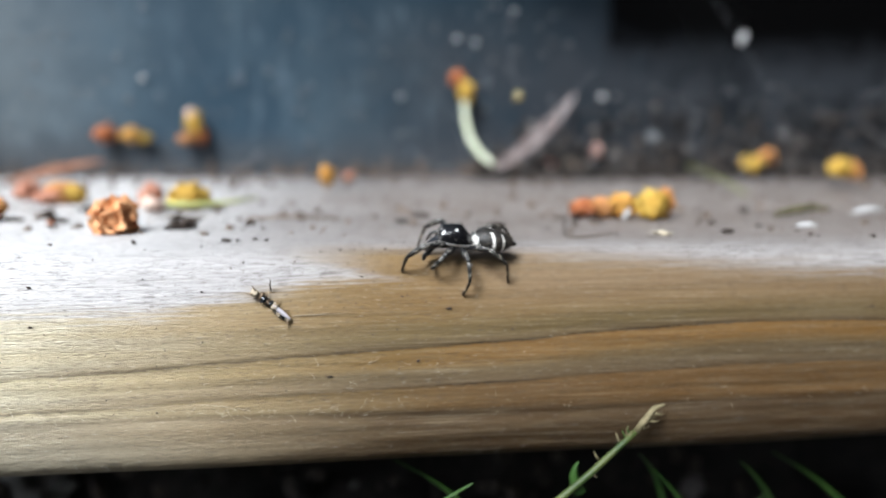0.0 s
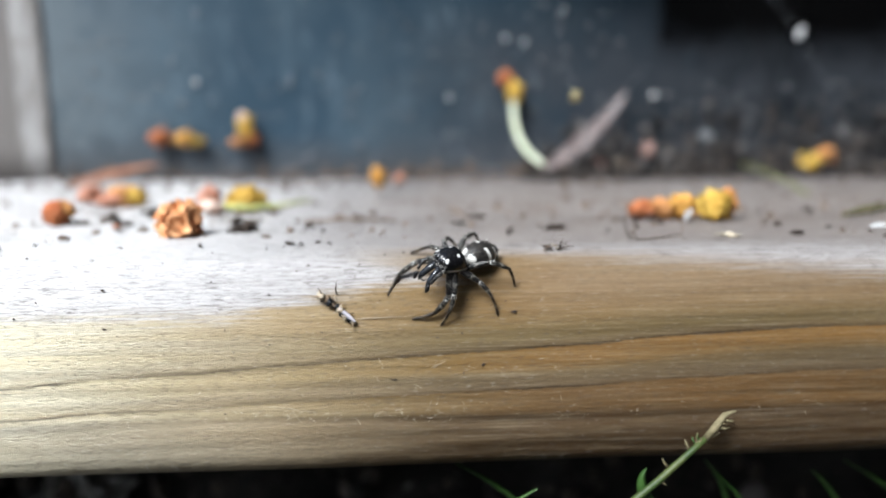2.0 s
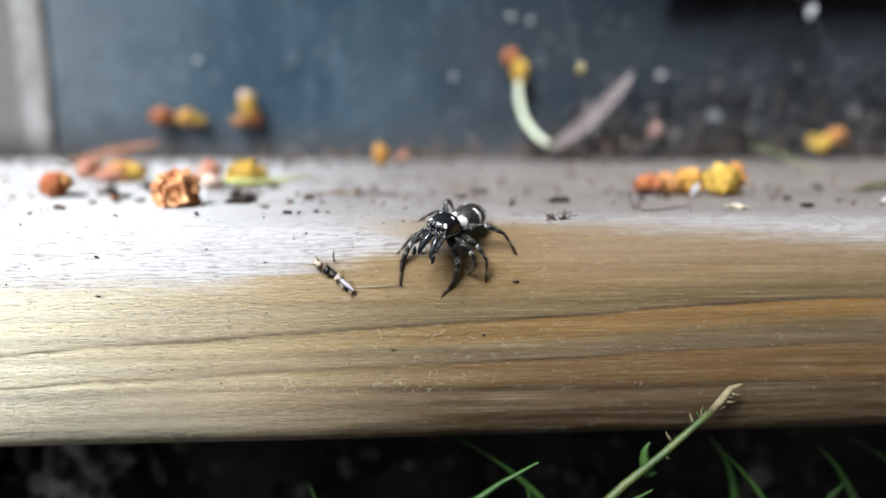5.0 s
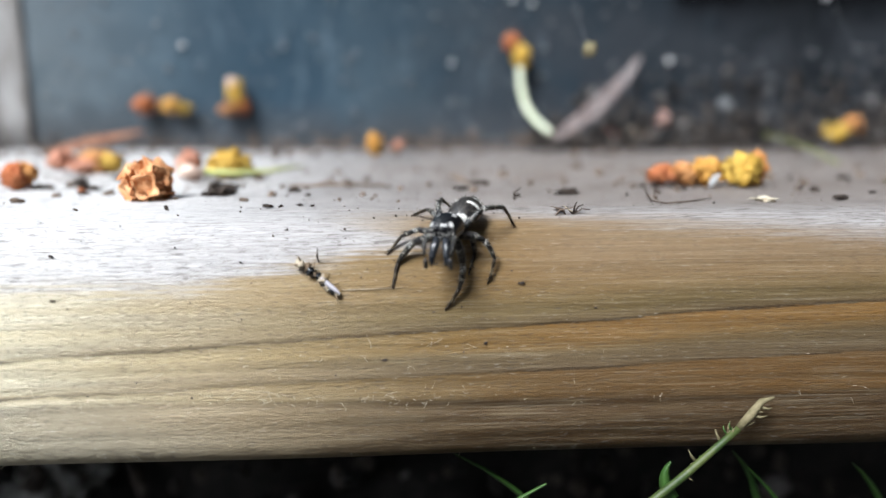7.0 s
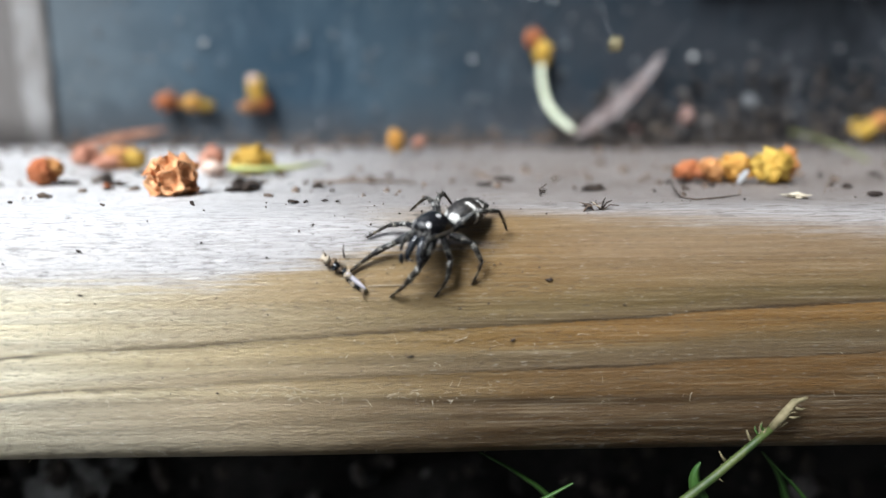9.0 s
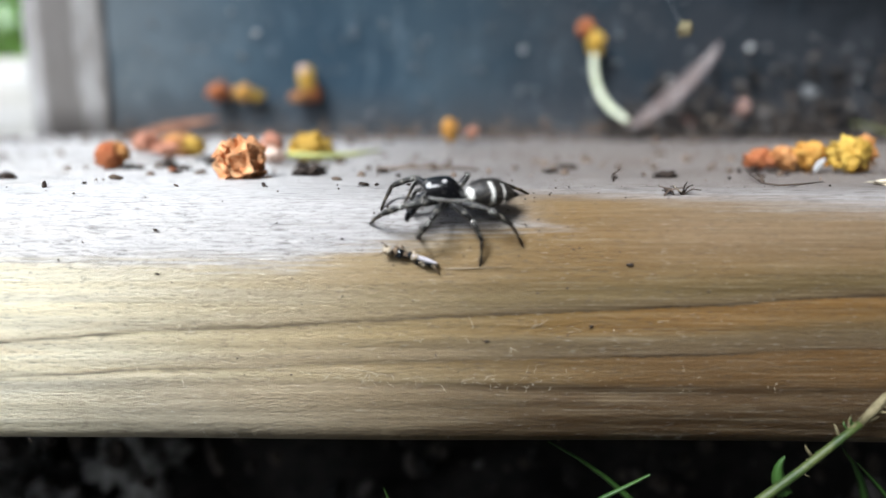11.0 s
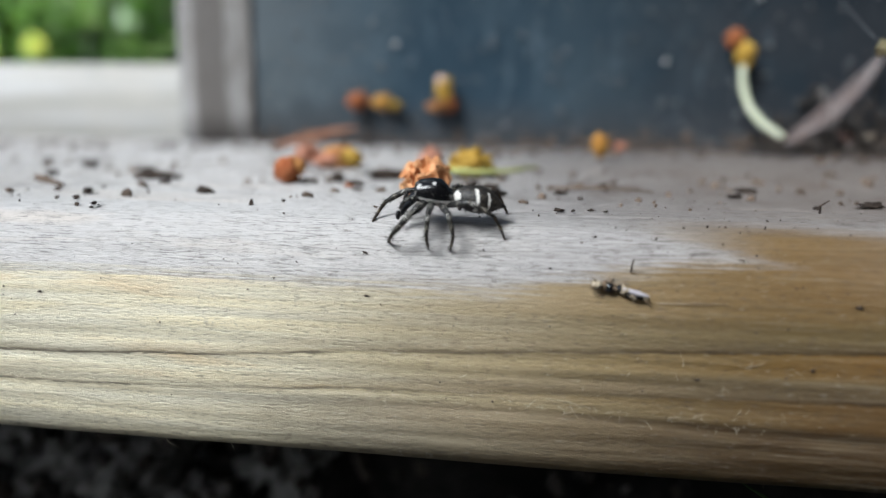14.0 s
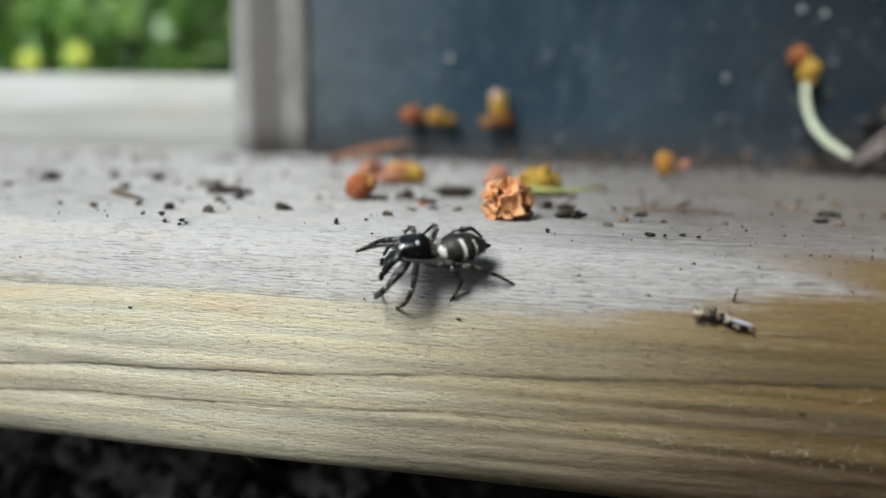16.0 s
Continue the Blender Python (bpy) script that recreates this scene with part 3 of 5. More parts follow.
bmesh.ops.recalc_face_normals(bm, faces=bm.faces)
tagged(thing("post", bm=bm, mat=M_POST), "grey weathered wooden corner post beside the dark panel", "post", kind="structure")

bm = bmesh.new()
bmesh.ops.create_grid(bm, x_segments=60, y_segments=16, size=0.5)
for v in bm.verts:
    u, w = v.co.x, v.co.y + 0.5
    v.co = Vector((-240 + u * 400, 128 + (0.05 - w) * 2.0 + 5 * max(0, w - 0.85) ** 1.0 * 4 + 0.4 * noise.noise(Vector((u * 12, w * 2, 0))), -40 + w * 54.5 + 0.3 * noise.noise(Vector((u * 9, 0, 4)))))
top = bmesh.ops.extrude_face_region(bm, geom=bm.faces[:])
for v in [g for g in top["geom"] if isinstance(g, bmesh.types.BMVert)]:
    v.co.y = 175
bmesh.ops.recalc_face_normals(bm, faces=bm.faces)
tagged(thing("edging_board", bm=bm, mat=M_BOARD), "pale bleached board on edge behind the timber", "board", kind="structure")

# unseen blocker, added to darken the right-hand end
bm = box((104, -400, -42), (120, 98, 700))
tagged(thing("shade_wall_side", bm=bm, mat=M_WALL, smooth=False), "plain dark wall closing the shaded side", "wall", kind="structure")

# second unseen blocker, added to cut sky light on the timber's front
bm = box((-120, -320, -42), (104, -300, 900))
tagged(thing("shade_wall_front", bm=bm, mat=M_WALL, smooth=False), "plain dark wall closing the near side", "wall", kind="structure")

bm = bmesh.new()
bmesh.ops.create_grid(bm, x_segments=2, y_segments=2, size=60000)
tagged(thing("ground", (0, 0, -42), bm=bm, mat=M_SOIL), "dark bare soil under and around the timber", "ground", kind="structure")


# ---- things under the timber ----
def build_stones():
    rnd = random.Random(4)
    for i in range(64):
        x = -114 + i * 1.35 + rnd.uniform(-3, 3)
        r = rnd.uniform(1.4, 3.2) + 2.4 * rnd.random() ** 3
        w = rnd.uniform(0.25, 0.85)
        y, z = 58 + w * 26 - r * 0.5, -42.5 + w * 29 + r * 0.35
        bm = blob(r * 1.2, r, r * 0.8, 4, 0.75, 2.0, i * 3.1)
        ob = thing("stone", (x, y, z), (rnd.uniform(0, 40), rnd.uniform(0, 40), rnd.uniform(0, 360)), bm, M_STONE)
        tagged(ob, "rough grey stone in the shade under the timber", "stone", "stones under the timber")


build_stones()
bm = bmesh.new()
bmesh.ops.create_grid(bm, x_segments=90, y_segments=24, size=0.5)
for v in bm.verts:
    px, w = v.co.x * 320 - 20, v.co.y + 0.5
    h = noise.fractal(Vector((px * 0.09, w * 4, 2)), 0.8, 2.0, 4)
    v.co = Vector((px, 58 + w * 26 - 5 * h, -42.5 + w * 29 + 4 * h))
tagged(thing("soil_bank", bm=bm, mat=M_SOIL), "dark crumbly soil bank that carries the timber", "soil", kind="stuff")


# ---- grass ----
def blade(points, width, bm=None):
    """A folded grass blade through points."""
    bm = bm or bmesh.new()
    pts = [Vector(p) for p in points]
    rows = []
    for i, p in enumerate(pts):
        d = (pts[min(i + 1, len(pts) - 1)] - pts[max(i - 1, 0)]).normalized()
        side = d.cross(Vector((0.2, 1, 0.1))).normalized()
        w = width * (1 - (i / (len(pts) - 1)) ** 1.8) + 0.04
        rows.append([bm.verts.new(p + side * w), bm.verts.new(p + Vector((0, w * 0.5, 0))), bm.verts.new(p - side * w), bm.verts.new(p + Vector((0, -0.12, 0)))])
    for a, b in zip(rows, rows[1:]):
        for k in range(4):
            bm.faces.new((a[k], a[(k + 1) % 4], b[(k + 1) % 4], b[k]))
    return bm


def curve(a, b, sag, n=12):
    """Points on an arc from a to b that bulges by sag."""
    a, b, s = Vector(a), Vector(b), Vector(sag)
    return [a.lerp(b, i / n) + s * 4 * (i / n) * (1 - i / n) for i in range(n + 1)]


def build_shoot():
    ob = thing("grass_shoot", (17.6, 38.7, -9.5))
    o = Vector((17.6, 38.7, -9.5))
    path = [Vector(p) - o for p in [(-14, 36, -42), (-2, 36.5, -27), (6, 37.2, -19.5), (11.1, 38.2, -15.3), (13.4, 38.5, -13.6), (15.2, 38.6, -12.0), (16.2, 38.65, -11.1)]]
    part("stalk", tube(path, [0.3, 0.3, 0.28, 0.25, 0.22, 0.2, 0.18], 8), M_SHOOT, ob)
    part("dry_tip", tube([path[-1], Vector((-0.75, 0, -0.85)), Vector((-0.25, 0, -0.15)), Vector((0.35, -0.1, 0.1))], [0.2, 0.24, 0.18, 0.06], 8), M_TIP, ob, "withered straw-coloured tip")
    for k, (at, d) in enumerate([((-1.4, 0, -1.55), (0.9, 0, 0.15)), ((-0.7, 0, -0.95), (0.75, -0.1, -0.1)), ((-2.3, 0, -2.4), (-0.35, 0, 0.65)), ((-0.2, 0, -0.5), (0.55, 0, -0.15)), ((-1.9, 0, -2.1), (0.2, -0.2, 0.5)), ((-3.6, 0, -3.4), (-0.4, 0, 0.5))]):
        a = Vector(at)
        part("spikelet", tube([a, a + Vector(d) * 0.6, a + Vector(d) + Vector((0, 0, 0.12))], [0.1, 0.07, 0.015], 5), M_TIP, ob)
    rnd = random.Random(6)
    for k in range(14):
        u = rnd.uniform(0.0, 1.0)
        a = Vector((-5.2, 0.0, -4.9)).lerp(Vector((-0.2, 0, -0.2)), u)
        d = Vector((rnd.uniform(-0.5, 0.9), rnd.uniform(-0.3, 0.1), rnd.uniform(-0.45, 0.6))).normalized() * rnd.uniform(0.35, 0.7)
        part("bristle", tube([a, a + d * 0.6, a + d + Vector((0.08, 0, 0.06))], [0.07, 0.045, 0.012], 5), M_TIP if k % 3 else M_GRASS, ob)
    part("side_leaf", blade(curve((-4.7, 0.1, -5.6), (-4.95, 0, -3.4), (-0.35, 0, 0.1), 6), 0.36), M_GRASS, ob)
    tagged(ob, "green grass shoot with a withered bristly tip leaning before the timber", "grass")


build_shoot()


def build_grass():
    rnd = random.Random(11)
    specs = [((-6, 41, -42), (6.2, 39.5, -14.4), (-4, 0, 3), 0.8), ((16, 44, -42), (1.5, 44, -14.8), (2, 0, 4), 0.5), ((30, 45, -42), (19, 43, -15.5), (2, 0, 2), 0.5),
             ((-4, 38, -42), (13, 38.8, -16.0), (-3, 0, 3), 1.1), ((44, 45, -42), (30, 46, -16.5), (3, 0, 3), 0.6)]
    for i in range(9):
        x = rnd.uniform(-2, 42)
        specs.append(((x, rnd.uniform(44, 52), -42), (x + rnd.uniform(-14, 14), rnd.uniform(42, 50), rnd.uniform(-24, -15.2)), (rnd.uniform(-3, 3), 0, rnd.uniform(1, 4)), rnd.uniform(0.35, 0.7)))
    o = Vector((14, 44, -42))
    ob = tagged(thing("grass_tuft", o), "thin green grass tuft in the shade below the timber", "grass")
    for a, b, sag, w in specs:
        part("blade", blade([p - o for p in curve(a, b, sag)], w), M_GRASS, ob)


build_grass()


# ---- flowers and plant litter on the timber ----
def floret(r, depth, seed, sides=24):
    """A little withered trumpet with a frilled, curled rim."""
    bm = bmesh.new()
    prof = [(0.25, 0.0), (0.55, 0.25), (0.8, 0.6), (1.0, 0.95), (1.12, 1.05), (0.95, 0.98), (0.7, 0.62), (0.4, 0.3), (0.05, 0.2)]
    rings = []
    for j, (a, h) in enumerate(prof):
        ring = []
        for k in range(sides):
            t = math.tau * k / sides
            w = 1 + 0.22 * math.cos(4 * t + seed) * min(1, h + 0.2) + 0.15 * noise.noise(Vector((math.cos(t) * 2, math.sin(t) * 2, seed + j * 0.3)))
            ring.append(bm.verts.new((r * a * w * math.cos(t), r * a * w * math.sin(t), depth * (h + 0.15 * noise.noise(Vector((math.cos(t) * 2 + 9, math.sin(t) * 2, seed)))))))
        rings.append(ring)
    for a, b in zip(rings, rings[1:]):
        for k in range(sides):
            bm.faces.new((a[k], a[(k + 1) % sides], b[(k + 1) % sides], b[k]))
    bm.faces.new(rings[0][::-1])
    bm.faces.new(rings[-1])
    return bm


def dried_globe(at, r, seed):
    """The crumpled orange globe in sharp view: a core set with withered florets."""
    ob = thing("dried_flower", at)
    part("core", blob(r * 0.78, r * 0.7, r * 0.7, 4, 0.25, 2.2, seed, (0, 0, r * 0.78)), M_GLOBE, ob)
    rnd = random.Random(int(seed * 10))
    k = 0
    for i in range(18):
        zc = 1 - 2 * (i + 0.5) / 18
        if zc < -0.8:
            continue
        t = i * 2.39996
        d = Vector((math.sqrt(1 - zc * zc) * math.cos(t), math.sqrt(1 - zc * zc) * math.sin(t), zc))
        m = Matrix.Translation(d * r * 0.55 + Vector((0, 0, r * 0.8))) @ d.to_track_quat("Z", "Y").to_matrix().to_4x4() @ pose(0, 0, 0, rnd.uniform(-25, 25), rnd.uniform(-25, 25), rnd.uniform(0, 360))
        part("floret", floret(r * rnd.uniform(0.36, 0.5), r * rnd.uniform(0.38, 0.55), rnd.uniform(0, 9)), M_GLOBE, ob, m=m)
        k += 1
    return tagged(ob, "crumpled dry orange globe flower lying on the timber", "flower")


dried_globe((-17.5, 49.9, 0.0), 1.42, 1.3)


def flower(at, buds, label, stalk=None, support=True):
    """A fallen flower made of one or more coloured buds: (offset, radii, material, name)."""
    ob = thing("fallen_flower", at)
    rnd = random.Random(int(abs(at[0]) * 10) + len(buds))
    for k, (o, r, mat, nm) in enumerate(buds):
        bm = bmesh.new()
        for i in range(9):
            d = Vector((rnd.gauss(0, 1), rnd.gauss(0, 1), rnd.gauss(0, 1))).normalized() * rnd.uniform(0.12, 0.45)
            q = [rnd.uniform(0.4, 0.66) for _ in range(3)]
            blob(q[0] * r[0], q[1] * r[1], q[2] * r[2], 3, 0.9, 2.3, at[0] * 0.37 + k * 2.1 + i, (o[0] + d.x * r[0], o[1] + d.y * r[1], o[2] + d.z * r[2]), bm)
        for i in range(5):
            d = Vector((rnd.gauss(0, 1), rnd.gauss(0, 0.7), rnd.gauss(0, 0.8))).normalized()
            a = Vector((o[0] + d.x * r[0] * 0.5, o[1] + d.y * r[1] * 0.5, o[2] + d.z * r[2] * 0.5))
            b = a + Vector((d.x * r[0], d.y * r[1], d.z * r[2])) * rnd.uniform(0.3, 0.55)
            b.z = max(b.z, 0.1) if at[2] < 3 else b.z
            tube(curve(a, b, (rnd.uniform(-0.2, 0.2), 0, rnd.uniform(-0.1, 0.25)), 4), [w * r[0] for w in (0.14, 0.24, 0.26, 0.18, 0.05)], 6, bm, flat=0.35)
        part(nm, bm, mat, ob)
    if stalk:
        pts, rad, mat = stalk
        part("stalk", tube(pts, rad, 8), mat, ob)
    return tagged(ob, label, "flower")


def top_at(x, y):
    return (x, y, surface_z(y))


flower(top_at(-29.5, 57.6), [((0, 0, 0.95), (1.25, 1.1, 1.2), M_RED, "bud"), ((0.4, 0.3, 1.2), (0.9, 0.8, 0.9), M_ORANGE, "bud")], "small rust-orange dry flower bud on the timber")
flower(top_at(-30.5, 70), [((-1.9, 0, 1.2), (1.3, 1.1, 1.2), M_ROSE, "bud"), ((1.5, 0.3, 1.2), (1.6, 1.2, 1.2), M_TAN, "bud"), ((2.6, -0.2, 1.1), (1.0, 0.9, 1.0), M_YELLOW, "bud"), ((0.1, -0.6, 0.7), (1.4, 0.9, 0.7), M_ROSE, "bud")], "cluster of faded orange flowers on the timber")
flower(top_at(-17.5, 64.5), [((-2.2, 1.5, 1.3), (1.2, 1.2, 1.1), M_ROSE, "bud"), ((-1.5, -1.0, 0.7), (1.1, 0.9, 0.7), M_PALE, "bud"), ((1.2, 0.6, 1.2), (2.2, 1.3, 1.1), M_YELLOW, "bud")],
       "yellow and rust flower cluster with a thin green stalk", ([(-0.5, -0.6, 0.7), (2, -0.3, 0.55), (4.5, 1, 0.6), (7, 3, 0.9)], [0.25, 0.24, 0.2, 0.12], M_STEM2))
flower(top_at(-4.5, 77.6), [((0, 0, 1.3), (0.95, 0.9, 1.25), M_AMBER, "bud"), ((2.4, 3, 0.9), (0.7, 0.7, 0.7), M_ROSE, "bud")], "small yellow flower bud standing on the timber")
flower(top_at(22.5, 57.1), [((-4.1, 0.3, 0.75), (1.15, 1.0, 0.8), M_RED, "bud"), ((-2.5, 0, 0.9), (1.3, 1.1, 0.95), M_TAN, "bud"), ((-0.9, -0.2, 1.05), (1.6, 1.2, 1.15), M_AMBER, "bud")], "row of orange flower buds lying on the timber")
flower(top_at(23.8, 55.7), [((0, 0, 1.25), (1.6, 1.4, 1.3), M_YELLOW, "bud"), ((1.3, 0.8, 1.3), (1.0, 1.0, 1.2), M_ORANGE, "bud")], "yellow flower bud with an orange back on the timber")
flower(top_at(55.6, 93.6), [((-1.2, 0, 1.8), (1.9, 1.5, 1.4), M_YELLOW, "bud"), ((1.1, 0.5, 2.6), (1.7, 1.4, 1.4), M_ORANGE, "bud")], "yellow and orange flower bud near the panel")
flower(top_at(58.0, 79), [((-0.6, 0, 1.9), (2.0, 1.6, 1.4), M_YELLOW, "bud"), ((1.3, 0.4, 1.5), (1.6, 1.3, 1.3), M_ORANGE, "bud")], "orange-yellow flower on the timber")
# flowers caught in web on the panel
flower((-31.6, 97.0, 7.0), [((-2.8, 0, 0.3), (1.35, 1.25, 1.35), M_RED, "bud"), ((0.3, 0, 0.1), (1.5, 1.2, 1.05), M_AMBER, "bud"), ((2.0, 0.2, -0.2), (1.2, 0.9, 0.75), M_YELLOW, "bud")], "rust and yellow flowers caught in web on the panel")
flower((-23.4, 97.0, 7.0), [((0.3, 0, 1.7), (1.15, 1.1, 1.9), M_YELLOW, "bud"), ((0.1, -0.2, 3.0), (0.7, 0.7, 0.7), M_PALE, "bud"), ((-0.5, 0, -0.4), (1.6, 1.2, 0.7), M_TAN, "bud"), ((1.2, 0.2, 0.0), (0.9, 0.8, 1.1), M_RED, "bud")], "yellow flower on orange husks caught in web on the panel")
flower((13.6, 96.8, 11.6), [((0.3, 0, 1.5), (1.25, 1.2, 1.8), M_YELLOW, "bud"), ((-1.1, 0.2, 3.5), (1.3, 1.2, 1.25), M_RED, "bud")], "yellow and red bud on a curved pale green stalk",
       ([(0.0, 0, 0.4), (0.0, -0.4, -1.2), (0.1, -1.4, -3.0), (0.4, -3.2, -4.9), (1.1, -6.0, -6.6), (2.2, -9.8, -8.0)], [0.38, 0.4, 0.42, 0.44, 0.44, 0.36], M_STEM))


def leaf(name, a, b, width, sag, mat, label, thick=0.12):
    o = Vector(a)
    pts = [p - o for p in curve(a, b, sag, 14)]
    bm = bmesh.new()
    rows = []
    for i, p in enumerate(pts):
        t = i / 14
        w = width * (0.25 + 0.75 * math.sin(math.pi * min(1, max(0.02, t)) ** 0.8))
        d = (pts[min(i + 1, 14)] - pts[max(i - 1, 0)]).normalized()
        side = d.cross(Vector((0.1, -1, 0.4))).normalized()
        up = side.cross(d)
        rows.append([bm.verts.new(p + side * w * u + up * (0.3 * w * abs(u) + h)) for u, h in ((-1, 0), (-0.5, thick), (0, thick), (0.5, thick), (1, 0), (0.5, -thick), (0, -thick), (-0.5, -thick))])
    for p, q in zip(rows, rows[1:]):
        for k in range(8):
            bm.faces.new((p[k], p[(k + 1) % 8], q[(k + 1) % 8], q[k]))
    bm.faces.new(rows[0])
    bm.faces.new(rows[-1][::-1])
    bmesh.ops.recalc_face_normals(bm, faces=bm.faces)
    return tagged(thing(name, a, bm=bm, mat=mat), label, "leaf")


leaf("dry_leaf", (-43, 88, 1.4), (-33.5, 93.5, 3.9), 0.6, (0, 0, 0.1), M_LEAFDRY, "narrow red-brown dry leaf lying by the panel")
M_HUSKLEAF.node_tree.nodes["Principled BSDF"].inputs["Alpha"].default_value = 0.4
leaf("faded_leaf", (16.4, 88.0, 2.9), (29.6, 97.4, 13.2), 1.1, (0.4, -0.5, -0.6), M_HUSKLEAF, "faded grey-pink leaf strip leaning on the panel")
leaf("green_sliver", (43.6, 91.0, 3.2), (42.6, 73.5, 0.5), 0.32, (0, 0, 0.4), M_SLIVER, "dull green leaf sliver lying on the timber")
leaf("dark_leaf", (34.6, 55.4, 0.3), (41.2, 57.4, 0.6), 0.36, (0, 0, 0.3), M_MOSS, "dark green-brown curled leaf scrap on the timber")
leaf("white_petal", (32.2, 48.6, 0.2), (33.8, 48.5, 0.25), 0.18, (0, 0, 0.12), M_WHITE, "small white petal on the timber")
leaf("white_petal", (43.0, 57.0, 0.25), (47.0, 58.2, 0.4), 0.26, (0, 0, 0.2), M_WHITE, "small white petal on the timber")
leaf("white_petal", (20.9, 54.6, 0.15), (21.4, 54.2, 1.1), 0.25, (0, 0, 0.1), M_WHITE, "white chip standing on the timber")


def twig(pts, r, mat, label):
    o = Vector(pts[0])
    tagged(thing("twig", pts[0], bm=tube([Vector(p) - o for p in pts], [r] * (len(pts) - 1) + [r * 0.5], 6), mat=mat), label, "twig")


twig([(-5.7, 40.5, -2.2), (-5.72, 40.2, -1.85), (-5.66, 40.05, -1.45)], 0.05, M_CRUMB, "tiny dark hair standing on the timber beside the husk")
twig([(7.0, 42.6, -0.25), (7.2, 42.4, 0.1), (7.9, 42.3, 0.25)], 0.05, M_LITTER, "tiny curled brown scrap on the timber's edge")
twig([(7.6, 42.7, -0.2), (7.3, 42.5, 0.15), (6.7, 42.5, 0.3)], 0.045, M_LITTER, "tiny curled brown scrap on the timber's edge")
twig([(8.2, 42.8, -0.15), (7.8, 42.6, 0.05), (7.4, 42.3, 0.35)], 0.04, M_FIBRE, "tiny straw scrap on the timber's edge")
twig([(5.6, 48.0, 0.05), (5.5, 47.8, 0.5), (5.9, 47.6, 0.85)], 0.07, M_CRUMB, "small dark stub standing on the timber")
twig([(-31.5, 40.9, -11.7), (-31.1, 40.4, -11.3), (-30.5, 40.3, -11.5)], 0.13, M_LITTER, "small curled brown scrap on the timber's lower edge")
twig([(-31.2, 40.8, -11.7), (-30.7, 40.2, -12.1), (-31.6, 40.3, -12.3)], 0.05, M_FIBRE, "pale loose fibre on the timber's lower edge")
twig([(15.7, 53.5, 0.5), (14.4, 49.5, 0.35), (13.4, 45.6, 0.2), (13.9, 44.6, 0.15), (15.8, 45.6, 0.15), (17.6, 46.9, 0.15)], 0.055, M_CRUMB, "thin dark wiry fibre on the timber")
twig([(-41.8, 56.5, 0.25), (-40, 57.6, 0.5), (-38.6, 58.0, 0.2)], 0.3, M_CRUMB, "dark broken twig piece on the timber")
twig([(-48.5, 54.5, 0.3), (-46.8, 52.8, 0.4), (-44.2, 51.5, 0.15)], 0.3, M_LITTER, "brown bark sliver on the timber")
twig([(-9.6, 58.2, 0.15), (-5.5, 57.6, 0.3), (-2.2, 57.0, 0.15)], 0.12, M_LITTER, "thin brown sliver on the timber")


def crumb(at, r, mat=None, name="crumb", label="dark soil crumb on the timber", flat=0.55):
    r *= 0.72
    bm = blob(r * (0.85 + (at[0] * 31 % 1) * 0.9), r * 0.6, r * flat * (0.7 + (at[1] * 17 % 1) * 0.4), 3, 1.1, 2.4, at[0] * 1.3 + at[1], (0, 0, r * flat * 0.7))
    tagged(thing(name, at, (0, 0, (at[0] * 77) % 360), bm, mat or M_CRUMB), label, "crumb", "crumbs on the timber")


# crumbs towards the open end
for cx, cy, cr in [(-37.8, 54, 0.7), (-39.9, 48.1, 0.5), (-32.5, 49.7, 0.45), (-33.2, 51.0, 0.5), (-13.6, 51.6, 0.95), (-23.2, 63.0, 1.3), (-23.8, 56.6, 0.6), (-24.6, 57.4, 0.5), (-35.9, 42.9, 0.3), (-61, 63, 1.2), (-15.2, 57.0, 0.9), (-13.9, 55.6, 0.8), (-22.9, 53, 0.5), (-28.4, 58.0, 0.7), (-26.5, 60.5, 0.9), (-44, 62, 1.0), (-50, 58, 0.9), (-52, 66, 1.1)]:
    crumb((cx, cy, surface_z(cy)), cr)
# crumbs towards the sheltered end
for cx, cy, cr in [(-8.9, 53.6, 0.6), (-5.6, 58.4, 0.7), (9.6, 51, 0.7), (25.8, 46.8, 0.4), (7.3, 42.8, 0.26), (6.0, 49.6, 0.35), (4.5, 58.9, 0.6), (2.7, 55, 0.45), (17.3, 56, 0.6), (18.8, 56.2, 0.4), (-9.2, 45.7, 0.22), (-8.4, 45.5, 0.18), (-7.4, 46.0, 0.2), (-6.6, 45.6, 0.16), (27.2, 52, 0.4), (30, 50, 0.3), (35, 61, 0.6)]:
    crumb((cx, cy, surface_z(cy)), cr)
crumb((-24.2, 55.6, 0.05), 0.55, M_RED, "bark_chip", "small red-brown bark chip on the timber")
crumb((-22.4, 55.2, 0.05), 0.6, M_WHITE, "white_fleck", "white fleck of lichen on the timber", 0.25)
crumb((20.5, 46.0, 0.05), 0.7, M_FIBRE, "straw_scrap", "pale straw scrap on the timber", 0.4)


def scatter(name, label, count, mat, place, size, seed, category="debris", level=1):
    """Uncountable litter as one piece of stuff."""
    rnd = random.Random(seed)
    bm = bmesh.new()
    for i in range(count):
        p, r = place(rnd), size(rnd)
        q = Euler((rnd.uniform(0, 6), rnd.uniform(0, 6), rnd.uniform(0, 6))).to_matrix()
        k = [rnd.uniform(0.5, 1.3) for _ in range(3)]
        made = bmesh.ops.create_icosphere(bm, subdivisions=level, radius=r)["verts"]
        for v in made:
            c = q @ Vector((v.co.x * k[0], v.co.y * k[1], v.co.z * k[2])) * rnd.uniform(0.75, 1.2)
            v.co = c + Vector(p)
    return tagged(thing(name, bm=bm, mat=mat, smooth=False), label, category, kind="stuff")


